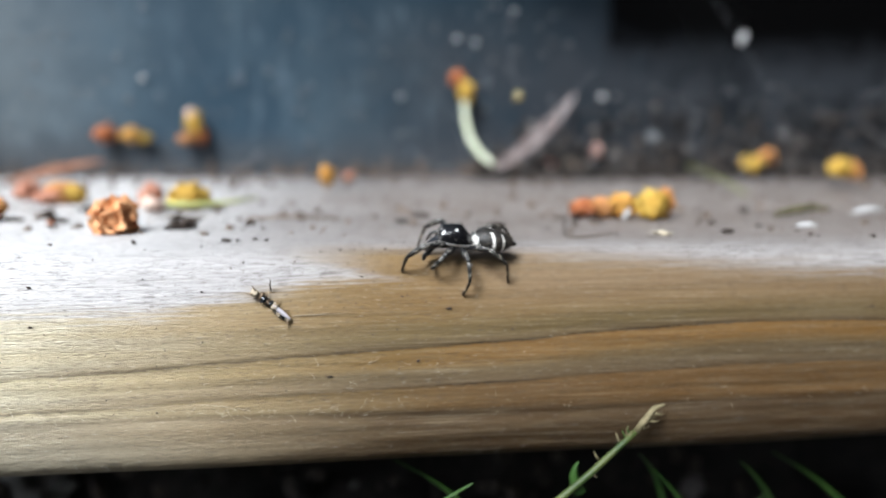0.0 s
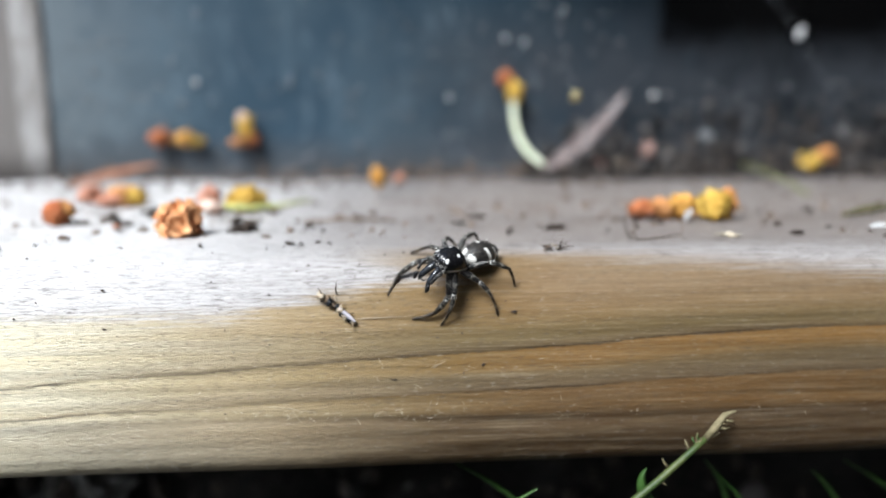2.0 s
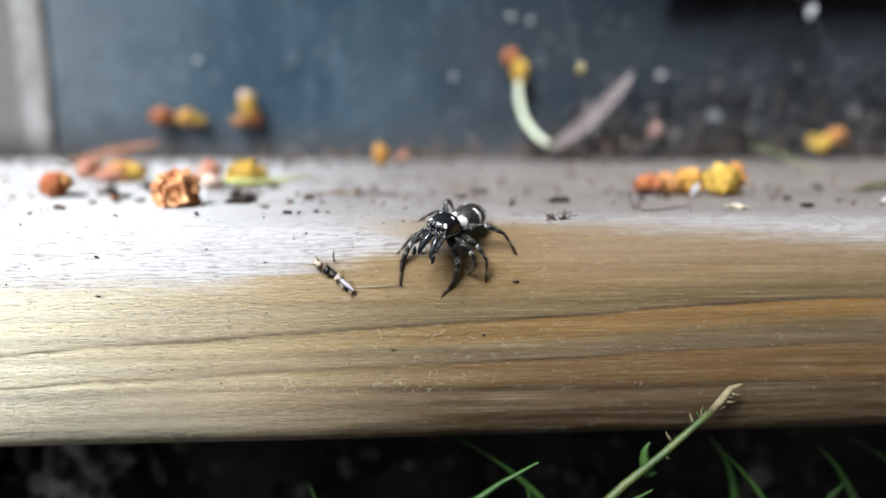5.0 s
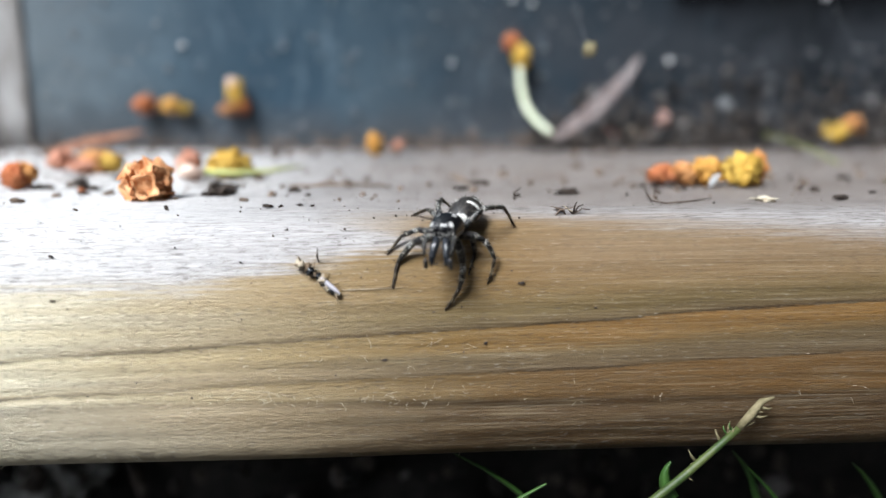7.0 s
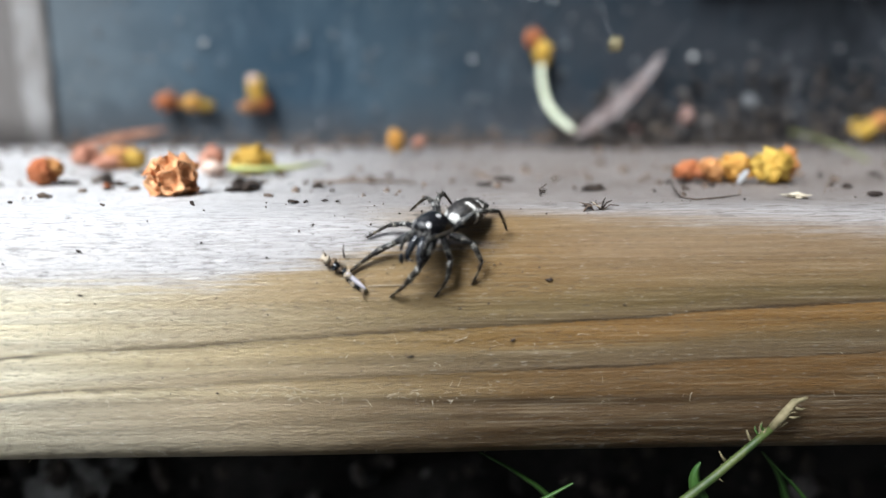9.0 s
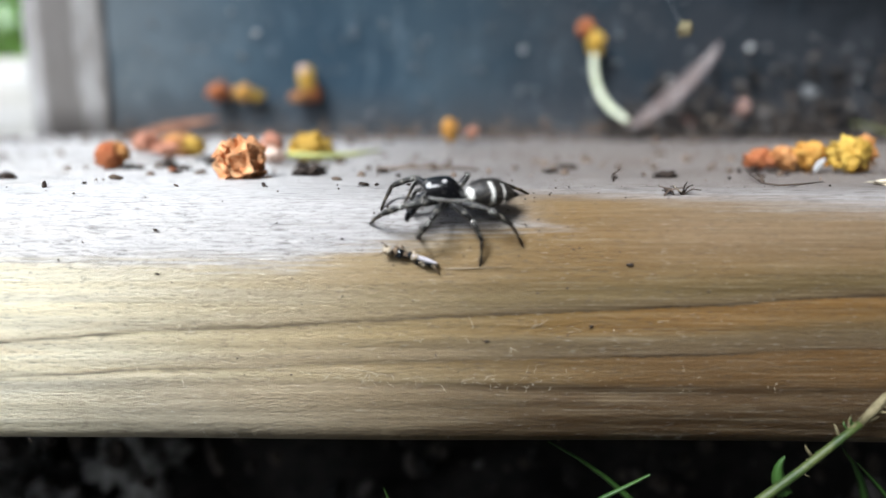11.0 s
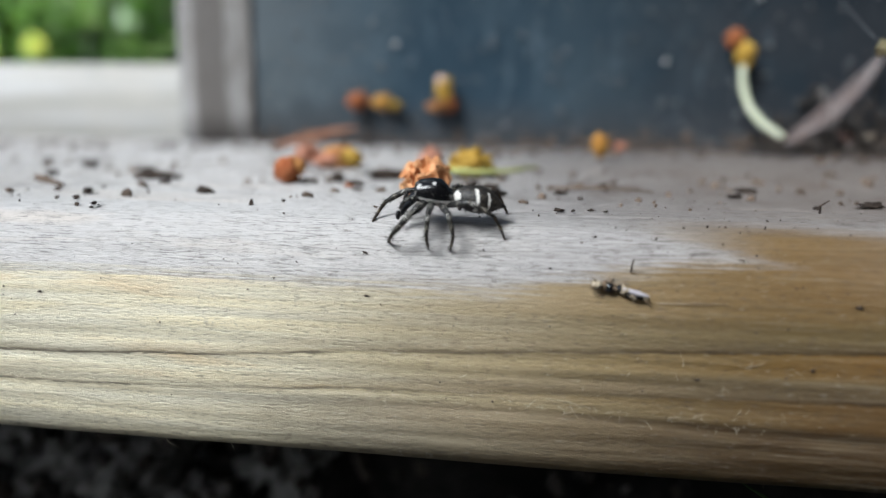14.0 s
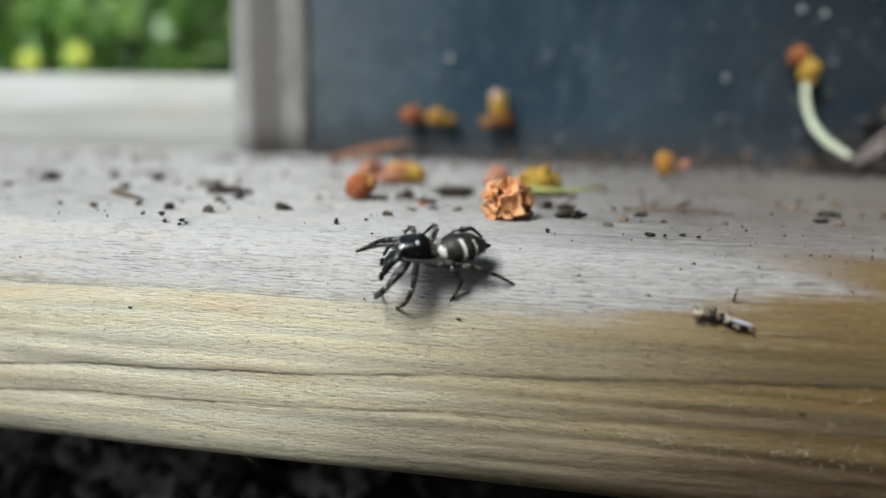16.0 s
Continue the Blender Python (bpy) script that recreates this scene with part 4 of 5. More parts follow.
def on_top(rnd):
    y = 43 + 52 * rnd.random() ** 1.3
    return (rnd.uniform(-75, 65), y, surface_z(y) + 0.05)


def on_face(rnd):
    i = rnd.randrange(40, len(LINE))
    y, z = LINE[i]
    while not (y < 44 and z > -13):
        y, z = LINE[rnd.randrange(0, len(LINE))]
    return (rnd.uniform(-50, 40), y - 0.02, z + 0.02)


scatter("fine_debris", "fine dark crumbs strewn over the timber's top", 300, M_CRUMB, on_top, lambda r: 0.05 + 0.22 * r.random() ** 3, 3)
scatter("plant_litter", "brown and grey plant scraps strewn over the timber's dusty top", 1100, M_LITTER,
        lambda r: (r.uniform(-80, 70), *(lambda y: (y, surface_z(y) + 0.04))(47 + 50 * r.random() ** 0.8)), lambda r: 0.08 + 0.4 * r.random() ** 3, 13)
# flecks stuck to the rounded front
for cx, cy, cz, cr in [(-18.98, 40.0, -3.96, 0.17), (-19.26, 40.84, -1.84, 0.2), (2.89, 39.65, -6.49, 0.2), (-2.39, 39.63, -7.29, 0.17), (4.77, 40.02, -3.41, 0.2), (4.26, 40.22, -2.79, 0.12), (8.6, 39.74, -4.7, 0.16), (1.98, 40.29, -2.66, 0.12),
                       (-0.42, 40.92, -1.53, 0.12), (-0.78, 40.22, -3.0, 0.1), (0.19, 39.8, -4.81, 0.1), (-37.49, 39.9, -4.56, 0.16), (-24.03, 40.18, -3.26, 0.14), (-36.0, 42.83, -0.21, 0.3), (-2.93, 42.67, -0.29, 0.14), (-25.87, 46.73, 0.0, 0.25), (-6.6, 40.3, -2.6, 0.12)]:
    crumb((cx, cy - 0.03, cz), cr * 0.7, label="dark fleck stuck to the timber's rounded front")
twig([(-4.5, 40.02, -3.62), (-3.0, 40.0, -3.57), (-1.1, 40.0, -3.48)], 0.02, M_FRAY, "long pale fibre lifted off the timber's front")
for dx, dy, dz in ((-0.7, -0.2, 0.3), (0.1, -0.4, 0.55), (0.6, 0.1, 0.35), (0.9, -0.3, 0.1)):
    twig([(8.0, 42.7, -0.2), (8.0 + dx * 0.5, 42.7 + dy * 0.5, 0.1 + dz * 0.4), (8.0 + dx, 42.7 + dy, dz)], 0.05, M_CRUMB, "dark bristle of a tiny scrap on the timber's edge")


def near_crest(rnd):
    y, z = rnd.choice([q for q in LINE if q[0] < 45.5 and q[1] > -3.4])
    return (rnd.gauss(5, 6), y - 0.02, z + 0.02)


scatter("crest_grains", "tiny brown grains gathered along the timber's rounded edge", 300, M_CRUMB, near_crest, lambda r: 0.018 + 0.05 * r.random() ** 2.5, 15)
scatter("dirt_grains", "tiny dark grains stuck to the timber's front", 650, M_CRUMB, on_face, lambda r: 0.016 + 0.055 * r.random() ** 3, 5)


def heap_place(rnd):
    x = rnd.uniform(14, 95)
    f = min(1, (x - 12) / 14)
    d = rnd.random() ** 1.7
    return (x, 98.0 - 8 * (1 - d) * rnd.random(), 1.6 + f * 12.5 * d * rnd.random())


scatter("soil_heap", "heap of dark soil crumbs against the panel", 2300, M_GRIT, heap_place, lambda r: 0.2 + 0.6 * r.random() ** 2, 8)
scatter("panel_dust", "dust and soil specks stuck to the dark panel", 1500, M_DUST, lambda r: (lambda x: (x, 98.45, 1.5 + (24 if x < 30 else 13) * r.random() ** 2.0))(r.uniform(-48, 95)), lambda r: 0.06 + 0.3 * r.random() ** 3, 9)
scatter("foot_litter", "dusty litter along the foot of the panel", 900, M_LITTER, lambda r: (r.uniform(-48, 60), 98.3 - 5 * r.random() ** 2, 1.55 + 2.2 * r.random() ** 2), lambda r: 0.12 + 0.35 * r.random() ** 2, 10)

scatter("soil_crumbs", "loose soil crumbs and grit on the bank under the timber", 1500, M_GRIT, lambda r: (lambda w: (r.uniform(-105, 45), 52 + w * 26, -42 + w * 29 + r.uniform(0, 5)))(r.random() ** 0.8), lambda r: 0.25 + 1.1 * r.random() ** 3, 14)

for sx, sz, r, mat, lab in [(12.7, 20.5, 0.36, M_WHITE, "pale dust fleck on the panel"), (15.3, 20.0, 0.36, M_WHITE, "pale dust fleck on the panel"), (33.8, 12.8, 0.5, M_WHITE, "pale dust fleck on the panel"), (20.7, 24.4, 0.3, M_WHITE, "pale dust fleck on the panel"),
                            (-29.6, 14.7, 0.4, M_WHITE, "pale dust fleck on the panel"), (4.8, 12.5, 0.35, M_WHITE, "pale dust fleck on the panel"), (40.5, 6.9, 1.2, M_DUST, "whitish pebble in the soil heap"), (28.5, 3.1, 0.9, M_FIBRE, "straw-coloured grain in the soil heap"),
                            (32.2, 5.1, 1.4, M_PINK, "pinkish grit stone in the soil heap"), (25.5, 3.4, 1.0, M_PINK, "pinkish grit stone in the soil heap")]:
    bm = blob(r * 0.8, r * 0.5, r * 0.8, 2, 0.5, 1.5, sx)
    tagged(thing("fleck", (sx, 98.2 if mat is M_WHITE else 95.5, sz), bm=bm, mat=mat), lab, "fleck", "flecks by the panel")
bm = blob(0.38, 0.32, 1.0, 3, 0.15, 1.4, 3)
tagged(thing("seed", (51.8, 93.5, 20.6), (0, 25, 0), bm, M_WHITE), "pale seed hanging in a web thread", "seed")
bm = blob(0.5, 0.35, 0.5, 3, 0.6, 1.8, 8)
tagged(thing("seed_fluff", (13.0, 59.6, 10.3), (0, 0, 0), bm, M_TIP), "cream seed scrap hanging in a web thread", "seed")


def build_web():
    rnd = random.Random(21)
    bm = bmesh.new()
    lines = [((13.0, 59.6, 10.3), (19, 98.4, 26)), ((51.8, 93.5, 20.6), (47, 98.4, 30)), ((51.8, 93.5, 20.6), (62, 90, 1.4)),
             ((-22.5, 98.3, 15.2), (-24.5, 98.3, 24)), ((-20, 98.3, 13), (-23.5, 98.3, 19)), ((17, 96, 2), (33, 98.3, 17)), ((10, 96, 2), (28, 98.3, 10))]
    for i in range(14):
        x = rnd.uniform(-45, 75)
        lines.append(((x, rnd.uniform(84, 96), 1.4), (x + rnd.uniform(-14, 14), 98.4, rnd.uniform(3, 14))))
    for a, b in lines:
        tube(curve(a, b, (0, 0, -0.3), 8), [0.012] * 9, 4, bm)
    tagged(thing("cobweb", bm=bm, mat=M_WEB), "sparse dusty cobweb threads between timber and panel", "cobweb", kind="stuff")


build_web()


def build_fibres():
    """Raised wood hairs along the ridges of the front."""
    rnd = random.Random(31)
    bm = bmesh.new()
    tufts = [rnd.gauss(-3, 14) for _ in range(26)]
    for i in range(460):
        x = rnd.gauss(rnd.choice(tufts), 0.9) if i % 3 else rnd.uniform(-50, 38)
        z = rnd.choice([-9.4, -9.5, -9.3, -9.4, -9.5, -9.2, -9.4, -9.3, -7.6, -6.6, -12.8]) + rnd.gauss(0, 0.14)
        y = min(LINE, key=lambda q: abs(q[1] - z) + (0 if q[0] < 45 else 99))[0]
        l = rnd.uniform(0.12, 0.5) * (1.8 if rnd.random() < 0.05 else 1.0)
        way = Vector((rnd.uniform(-0.9, 0.9), -rnd.uniform(0.05, 0.4), rnd.uniform(-0.2, 0.8)))
        pts = [Vector((x, y + 0.04, z))]
        for k in range(4):
            pts.append(pts[-1] + way * l * 0.36)
            way = way + Vector((rnd.uniform(-0.8, 0.8), rnd.uniform(-0.3, 0.3), rnd.uniform(-0.8, 0.6)))
            pts[-1].y = min(pts[-1].y, y - 0.01)
        tube(pts, [0.012, 0.011, 0.01, 0.008, 0.004], 4, bm)
    for i in range(4):
        x = rnd.uniform(-33, -22)
        a = Vector((x, 41.6, -13.4))
        l = rnd.uniform(0.5, 1.1)
        b = a + Vector((rnd.uniform(-0.5, 0.5), -0.5, -rnd.uniform(0.1, 0.4))) * l
        c = b + Vector((rnd.uniform(-0.7, 0.7), rnd.uniform(-0.2, 0.2), -rnd.uniform(0.1, 0.6))) * l
        tube([a, b, c], [0.016, 0.013, 0.006], 4, bm)
    tagged(thing("wood_hairs", bm=bm, mat=M_FIBRE), "pale raised wood hairs on the timber's front", "wood fibre", kind="stuff")


build_fibres()


# ---- bush behind ----
def build_bush():
    rnd = random.Random(17)
    ob = thing("bush", (-640, 820, -42))
    bm = bmesh.new()
    for i in range(9):
        a = rnd.uniform(0, 6.3)
        tip = Vector((math.cos(a) * 240, math.sin(a) * 120, rnd.uniform(180, 420)))
        tube([(math.cos(a) * 15, math.sin(a) * 15, 0), tip * 0.4 + Vector((0, 0, 60)), tip], [9, 6, 2], 7, bm)
    part("trunk", bm, M_BARK, ob)
    verts, faces = [], []
    for i in range(3600):
        u = Vector((rnd.gauss(0, 1), rnd.gauss(0, 1), rnd.gauss(0, 1))).normalized() * rnd.uniform(0.55, 1.0)
        clump = 0.75 + 0.35 * noise.noise(u * 3.1)
        c = Vector((u.x * 420 * clump, u.y * 200 * clump, 215 + u.z * 230 * clump))
        if c.z < 6:
            continue
        q = Matrix.Rotation(rnd.uniform(0.1, 1.5), 3, "X") @ Matrix.Rotation(rnd.uniform(-0.9, 0.6), 3, "Y") @ Matrix.Rotation(rnd.uniform(0, 6.3), 3, "Z")
        l, w = rnd.uniform(22, 40), rnd.uniform(8, 14)
        k = len(verts)
        for p in ((-l / 2, 0, 0), (-l / 6, w / 2, 2), (l / 4, w / 2.4, 1), (l / 2, 0, -3), (l / 4, -w / 2.4, 1), (-l / 6, -w / 2, 2), (0, 0, -2)):
            verts.append(c + q @ Vector(p))
        faces += [(k, k + 1, k + 6), (k + 1, k + 2, k + 6), (k + 2, k + 3, k + 6), (k + 3, k + 4, k + 6), (k + 4, k + 5, k + 6), (k + 5, k, k + 6)]
    me = bpy.data.meshes.new("crown")
    me.from_pydata(verts, [], faces)
    me.materials.append(M_LEAVES)
    crown = new("crown", me)
    crown.parent = ob
    tagged(ob, "leafy green garden bush beyond the timber", "bush")


build_bush()
for fx, fy, fz in ((-416, 480, 47), (-375, 480, 52)):
    ob = thing("garden_flower", (fx, fy, -42))
    part("stalk", tube([(0, 0, 0), (2, 0, (fz + 42) * 0.5), (0, 0, fz + 42)], [1.2, 1.0, 0.8], 7), M_STEM2, ob)
    head = bmesh.new()
    for k in range(13):
        a = math.tau * k / 13
        tube([(0, 0, fz + 42), (math.cos(a) * 3, math.sin(a) * 3 - 1.5, fz + 42 + math.sin(a) * 1.5), (math.cos(a) * 9, -2, fz + 42 + math.sin(a) * 9)], [2.0, 2.8, 1.4], 6, head, flat=0.4)
    part("flower_head", head, M_LIME, ob, "bright yellow-green flower head")
    tagged(ob, "yellow-green flower on a thin stalk before the bush", "flower", "garden flowers")
# added dark sheet that stands for the shade between the leaves
bm = box((-1600, 1150, -42), (-150, 1180, 900))
tagged(thing("dark_backdrop", bm=bm, mat=M_WALL, smooth=False), "plain dark wall behind the bush", "wall", kind="structure")


# ---- insect husk ----
def build_husk():
    ob = thing("insect_husk")
    rnd = random.Random(2)
    for i in range(9):
        u = i / 8
        r = 0.2 * (1 - 0.3 * u) * rnd.uniform(0.85, 1.15)
        part("segment", blob(0.19, r, r * 0.95, 3, 0.8, 2.4, i * 1.7, (0.95 - 2.0 * u, 0.06 * math.sin(i * 1.3), 0.2 + 0.04 * math.sin(i * 2.1))), M_CHEL if i % 2 else M_FRAY if i > 3 else M_HUSK, ob)
    part("head", blob(0.26, 0.2, 0.2, 3, 0.8, 2.6, 4, (1.32, 0.12, 0.34)), M_FRAY, ob, "pale frayed head end")
    part("wing", leafy((0.1, -0.06, 0.36), (-1.2, -0.12, 0.35), 0.13), M_WING, ob, "thin lilac-white wing")
    for k, (a, b) in enumerate([((0.6, -0.1, 0.2), (0.9, -0.5, 0.1)), ((0.2, -0.1, 0.2), (0.0, -0.55, 0.08)), ((-0.5, -0.1, 0.2), (-0.8, -0.45, 0.08)), ((1.2, 0.1, 0.3), (1.6, 0.45, 0.5)), ((1.3, 0, 0.3), (1.7, -0.1, 0.65)), ((-1.0, 0, 0.2), (-1.5, 0.3, 0.06))]):
        part("leg", tube(curve(a, b, (0, 0, 0.12), 5), [0.05, 0.045, 0.04, 0.035, 0.03, 0.02], 5), M_HUSK, ob)
    return tagged(ob, "small dead insect husk with a pale wing on the timber", "insect husk")


def leafy(a, b, w):
    bm = bmesh.new()
    a, b = Vector(a), Vector(b)
    rows = []
    for i in range(9):
        t = i / 8
        p = a.lerp(b, t)
        k = w * math.sin(math.pi * (0.08 + 0.9 * t)) ** 0.6
        rows.append([bm.verts.new(p + Vector((0, q * k, 0.03 * abs(q) + h))) for q, h in ((-1, 0), (0, 0.02), (1, 0), (0, -0.02))])
    for p, q in zip(rows, rows[1:]):
        for k in range(4):
            bm.faces.new((p[k], p[(k + 1) % 4], q[(k + 1) % 4], q[k]))
    return bm


husk = build_husk()


# ---- the spider (own space: x ahead, y to its left, z up; eyes at x 2.4, tail at x -2.3) ----
LENGTHS = {"1": (1.6, 1.35, 1.4), "2": (1.25, 1.1, 1.25), "3": (1.25, 1.15, 1.4), "4": (1.5, 1.35, 1.6)}
HIPS = {"1": (1.75, 0.5, -0.62), "2": (1.4, 0.6, -0.66), "3": (0.95, 0.6, -0.66), "4": (0.55, 0.48, -0.62)}


def ease(u):
    u = min(1.0, max(0.0, u))
    return u * u * (3 - 2 * u)


def loft(stations, sides=32, power=2.5, bm=None):
    """A skin over upright super-elliptic rings: (x, half width, low z, high z)."""
    bm = bm or bmesh.new()
    rings = []
    for x, w, lo, hi in stations:
        mid = lo + (hi - lo) * 0.42
        ring = []
        for k in range(sides):
            a = math.tau * k / sides
            c, s = math.cos(a), math.sin(a)
            z = math.copysign(abs(s) ** (2 / power), s)
            ring.append(bm.verts.new((x, w * math.copysign(abs(c) ** (2 / power), c), mid + z * ((hi - mid) if z > 0 else (mid - lo)))))
        rings.append(ring)
    for a, b in zip(rings, rings[1:]):
        for k in range(sides):
            bm.faces.new((a[k], a[(k + 1) % sides], b[(k + 1) % sides], b[k]))
    bm.faces.new(rings[0][::-1])
    bm.faces.new(rings[-1])
    bmesh.ops.recalc_face_normals(bm, faces=bm.faces)
    return bm


def bristles(bm, count, place, length, rnd, radius=0.014):
    """Short stiff hairs: place() gives a root and the way outwards."""
    for _ in range(count):
        p, d = place(rnd)
        d = (d + Vector((rnd.uniform(-0.5, 0.5), rnd.uniform(-0.5, 0.5), rnd.uniform(-0.5, 0.5)))).normalized()
        l = length * rnd.uniform(0.6, 1.3)
        tube([p, p + d * l * 0.6, p + d * l + Vector((0.02, 0, 0))], [radius, radius * 0.7, radius * 0.25], 3, bm)
    return bm


def carapace_mesh():
    st = []
    for i in range(25):
        u = i / 24
        w = 0.80 * math.sqrt(max(0.03, 1 - ((0.55 - u) / 0.57) ** 2)) if u < 0.55 else 0.80 - 0.13 * ((u - 0.55) / 0.45) ** 2
        hi = -0.3 + 0.80 * ease(u / 0.5) if u < 0.5 else 0.5 - 0.27 * ((u - 0.5) / 0.5) ** 1.8
        lo = -0.74 + 0.2 * max(0.0, 1 - u / 0.2) + 0.12 * max(0.0, (u - 0.8) / 0.2)
        k = 1.0 if u < 0.9 else 1 - 0.22 * ((u - 0.9) / 0.1) ** 2.2
        mid = (hi + lo) / 2
        st.append((0.08 + 2.3 * u, w * k, mid + (lo - mid) * k, mid + (hi - mid) * k))
    return loft(st)


def abdomen_mesh():
    """An egg that narrows to the spinnerets, with a felt of short hairs; its own space starts at the waist."""
    bm = bmesh.new()
    bmesh.ops.create_uvsphere(bm, u_segments=40, v_segments=30, radius=1.0)
    for v in bm.verts:
        x, y, z = v.co
        taper = 1 - 0.36 * max(0, -x) ** 1.7
        v.co = Vector((-0.9 + x * 1.3, y * 0.83 * taper, -0.14 + z * (0.76 if z > 0 else 0.66) * taper - 0.06 * x)) - WAIST
    rnd = random.Random(41)

    def root(r):
        d = Vector((r.uniform(-1, 0.8), r.gauss(0, 0.7), r.gauss(0, 0.7))).normalized()
        taper = 1 - 0.36 * max(0, -d.x) ** 1.7
        return Vector((-0.9 + d.x * 1.28, d.y * 0.81 * taper, -0.14 + d.z * (0.74 if d.z > 0 else 0.64) * taper - 0.06 * d.x)) - WAIST, d + Vector((-0.8, 0, 0))

    return bristles(bm, 380, root, 0.16, rnd)


def leg_segment(length, radii, rnd, bow=0.0, hairs=34):
    """One limb segment along x, slightly bowed, with spines."""
    n = len(radii) - 1
    pts = [(length * i / n, 0, bow * math.sin(math.pi * i / n)) for i in range(n + 1)]
    bm = tube(pts, radii, 10)

    def root(r):
        u, a = r.random(), r.uniform(0, math.tau)
        q = radii[min(n, int(u * n))] * 0.85
        d = Vector((0.7, math.cos(a), math.sin(a)))
        return Vector((length * u, math.cos(a) * q, bow * math.sin(math.pi * u) + math.sin(a) * q)), d

    return bristles(bm, hairs, root, 0.17, rnd, 0.012)


def build_spider():
    ob = thing("jumping_spider")
    rnd = random.Random(5)
    part("cephalothorax", carapace_mesh(), M_CARAPACE, ob, "glossy black shield with a white margin")
    abdomen = part("abdomen", abdomen_mesh(), M_ABDOMEN, ob, "dark abdomen with oblique white bars")
    part("spinnerets", blob(0.2, 0.15, 0.13, 2, 0.1, 1, 2, Vector((-2.2, 0, -0.1)) - WAIST), M_BLACK, abdomen)
    part("waist", tube([(0.1, 0, -0.45), (0.45, 0, -0.5), (0.7, 0, -0.5)], [0.22, 0.17, 0.25], 10), M_BLACK, ob)
    for s in (1, -1):
        part("large_eye", blob(0.1, 0.18, 0.18, 3, at=(2.35, 0.2 * s, -0.04)), M_EYE, ob)
        part("side_eye", blob(0.1, 0.1, 0.1, 2, at=(2.2, 0.5 * s, 0.02)), M_EYE, ob)
        part("rear_eye", blob(0.09, 0.09, 0.09, 2, at=(1.28, 0.57 * s, 0.3)), M_EYE, ob)
        part("chelicera", tube([(1.95, 0.18 * s, -0.5), (2.3, 0.24 * s, -0.6), (2.58, 0.31 * s, -0.88), (2.8, 0.37 * s, -1.22), (2.92, 0.4 * s, -1.55), (2.94, 0.38 * s, -1.72)], [0.18, 0.21, 0.21, 0.18, 0.12, 0.04], 14), M_CHEL, ob, "long glossy blue-black jaw")
        part("fang", tube([(2.92, 0.32 * s, -1.58), (2.76, 0.18 * s, -1.66), (2.56, 0.12 * s, -1.58)], [0.06, 0.05, 0.015], 6), M_BLACK, ob)
        bm = tube([(1.9, 0.5 * s, -0.62), (2.35, 0.68 * s, -0.42), (2.78, 0.74 * s, -0.62), (3.0, 0.7 * s, -1.15)], [0.1, 0.12, 0.11, 0.09], 9)
        palp = part("pedipalp", bristles(bm, 14, lambda r: (Vector((r.uniform(2.1, 3.1), 0.7 * s, -0.55)), Vector((0.2, s, r.uniform(-1, 1)))), 0.18, rnd), M_PALP, ob)
        tip = blob(0.13, 0.12, 0.28, 3, 0.1, 2, 1, (3.06, 0.64 * s, -1.55))
        part("palp_tip", bristles(tip, 10, lambda r: (Vector((3.06, 0.64 * s, r.uniform(-1.8, -1.35))), Vector((1, r.uniform(-1, 1), 0))), 0.2, rnd), M_BLACK, palp)
    part("underside", blob(0.85, 0.5, 0.2, 3, at=(1.2, 0, -0.68)), M_BLACK, ob)
    legs = {}
    for side in "LR":
        for k in "1234":
            a, b, c = LENGTHS[k]
            q = 1.4 if k == "1" else 1.15
            leg = part("leg", leg_segment(a, [r * q for r in (0.13, 0.14, 0.165, 0.165, 0.15, 0.125, 0.11)], rnd, 0.05), M_FEMUR, ob)
            low = part("shin", leg_segment(b, [r * q for r in (0.11, 0.125, 0.11, 0.12, 0.115, 0.095, 0.075)], rnd, 0.04, 34), M_SHIN, leg)
            foot = part("foot", leg_segment(c, [r * q for r in (0.075, 0.08, 0.07, 0.062, 0.058, 0.055, 0.03)], rnd, 0.03, 30), M_FOOT, leg)
            legs[side + k] = (leg, low, foot)
    return tagged(ob, "black and white striped jumping spider on the timber", "spider"), abdomen, legs


spider, ABDOMEN, LEGS = build_spider()


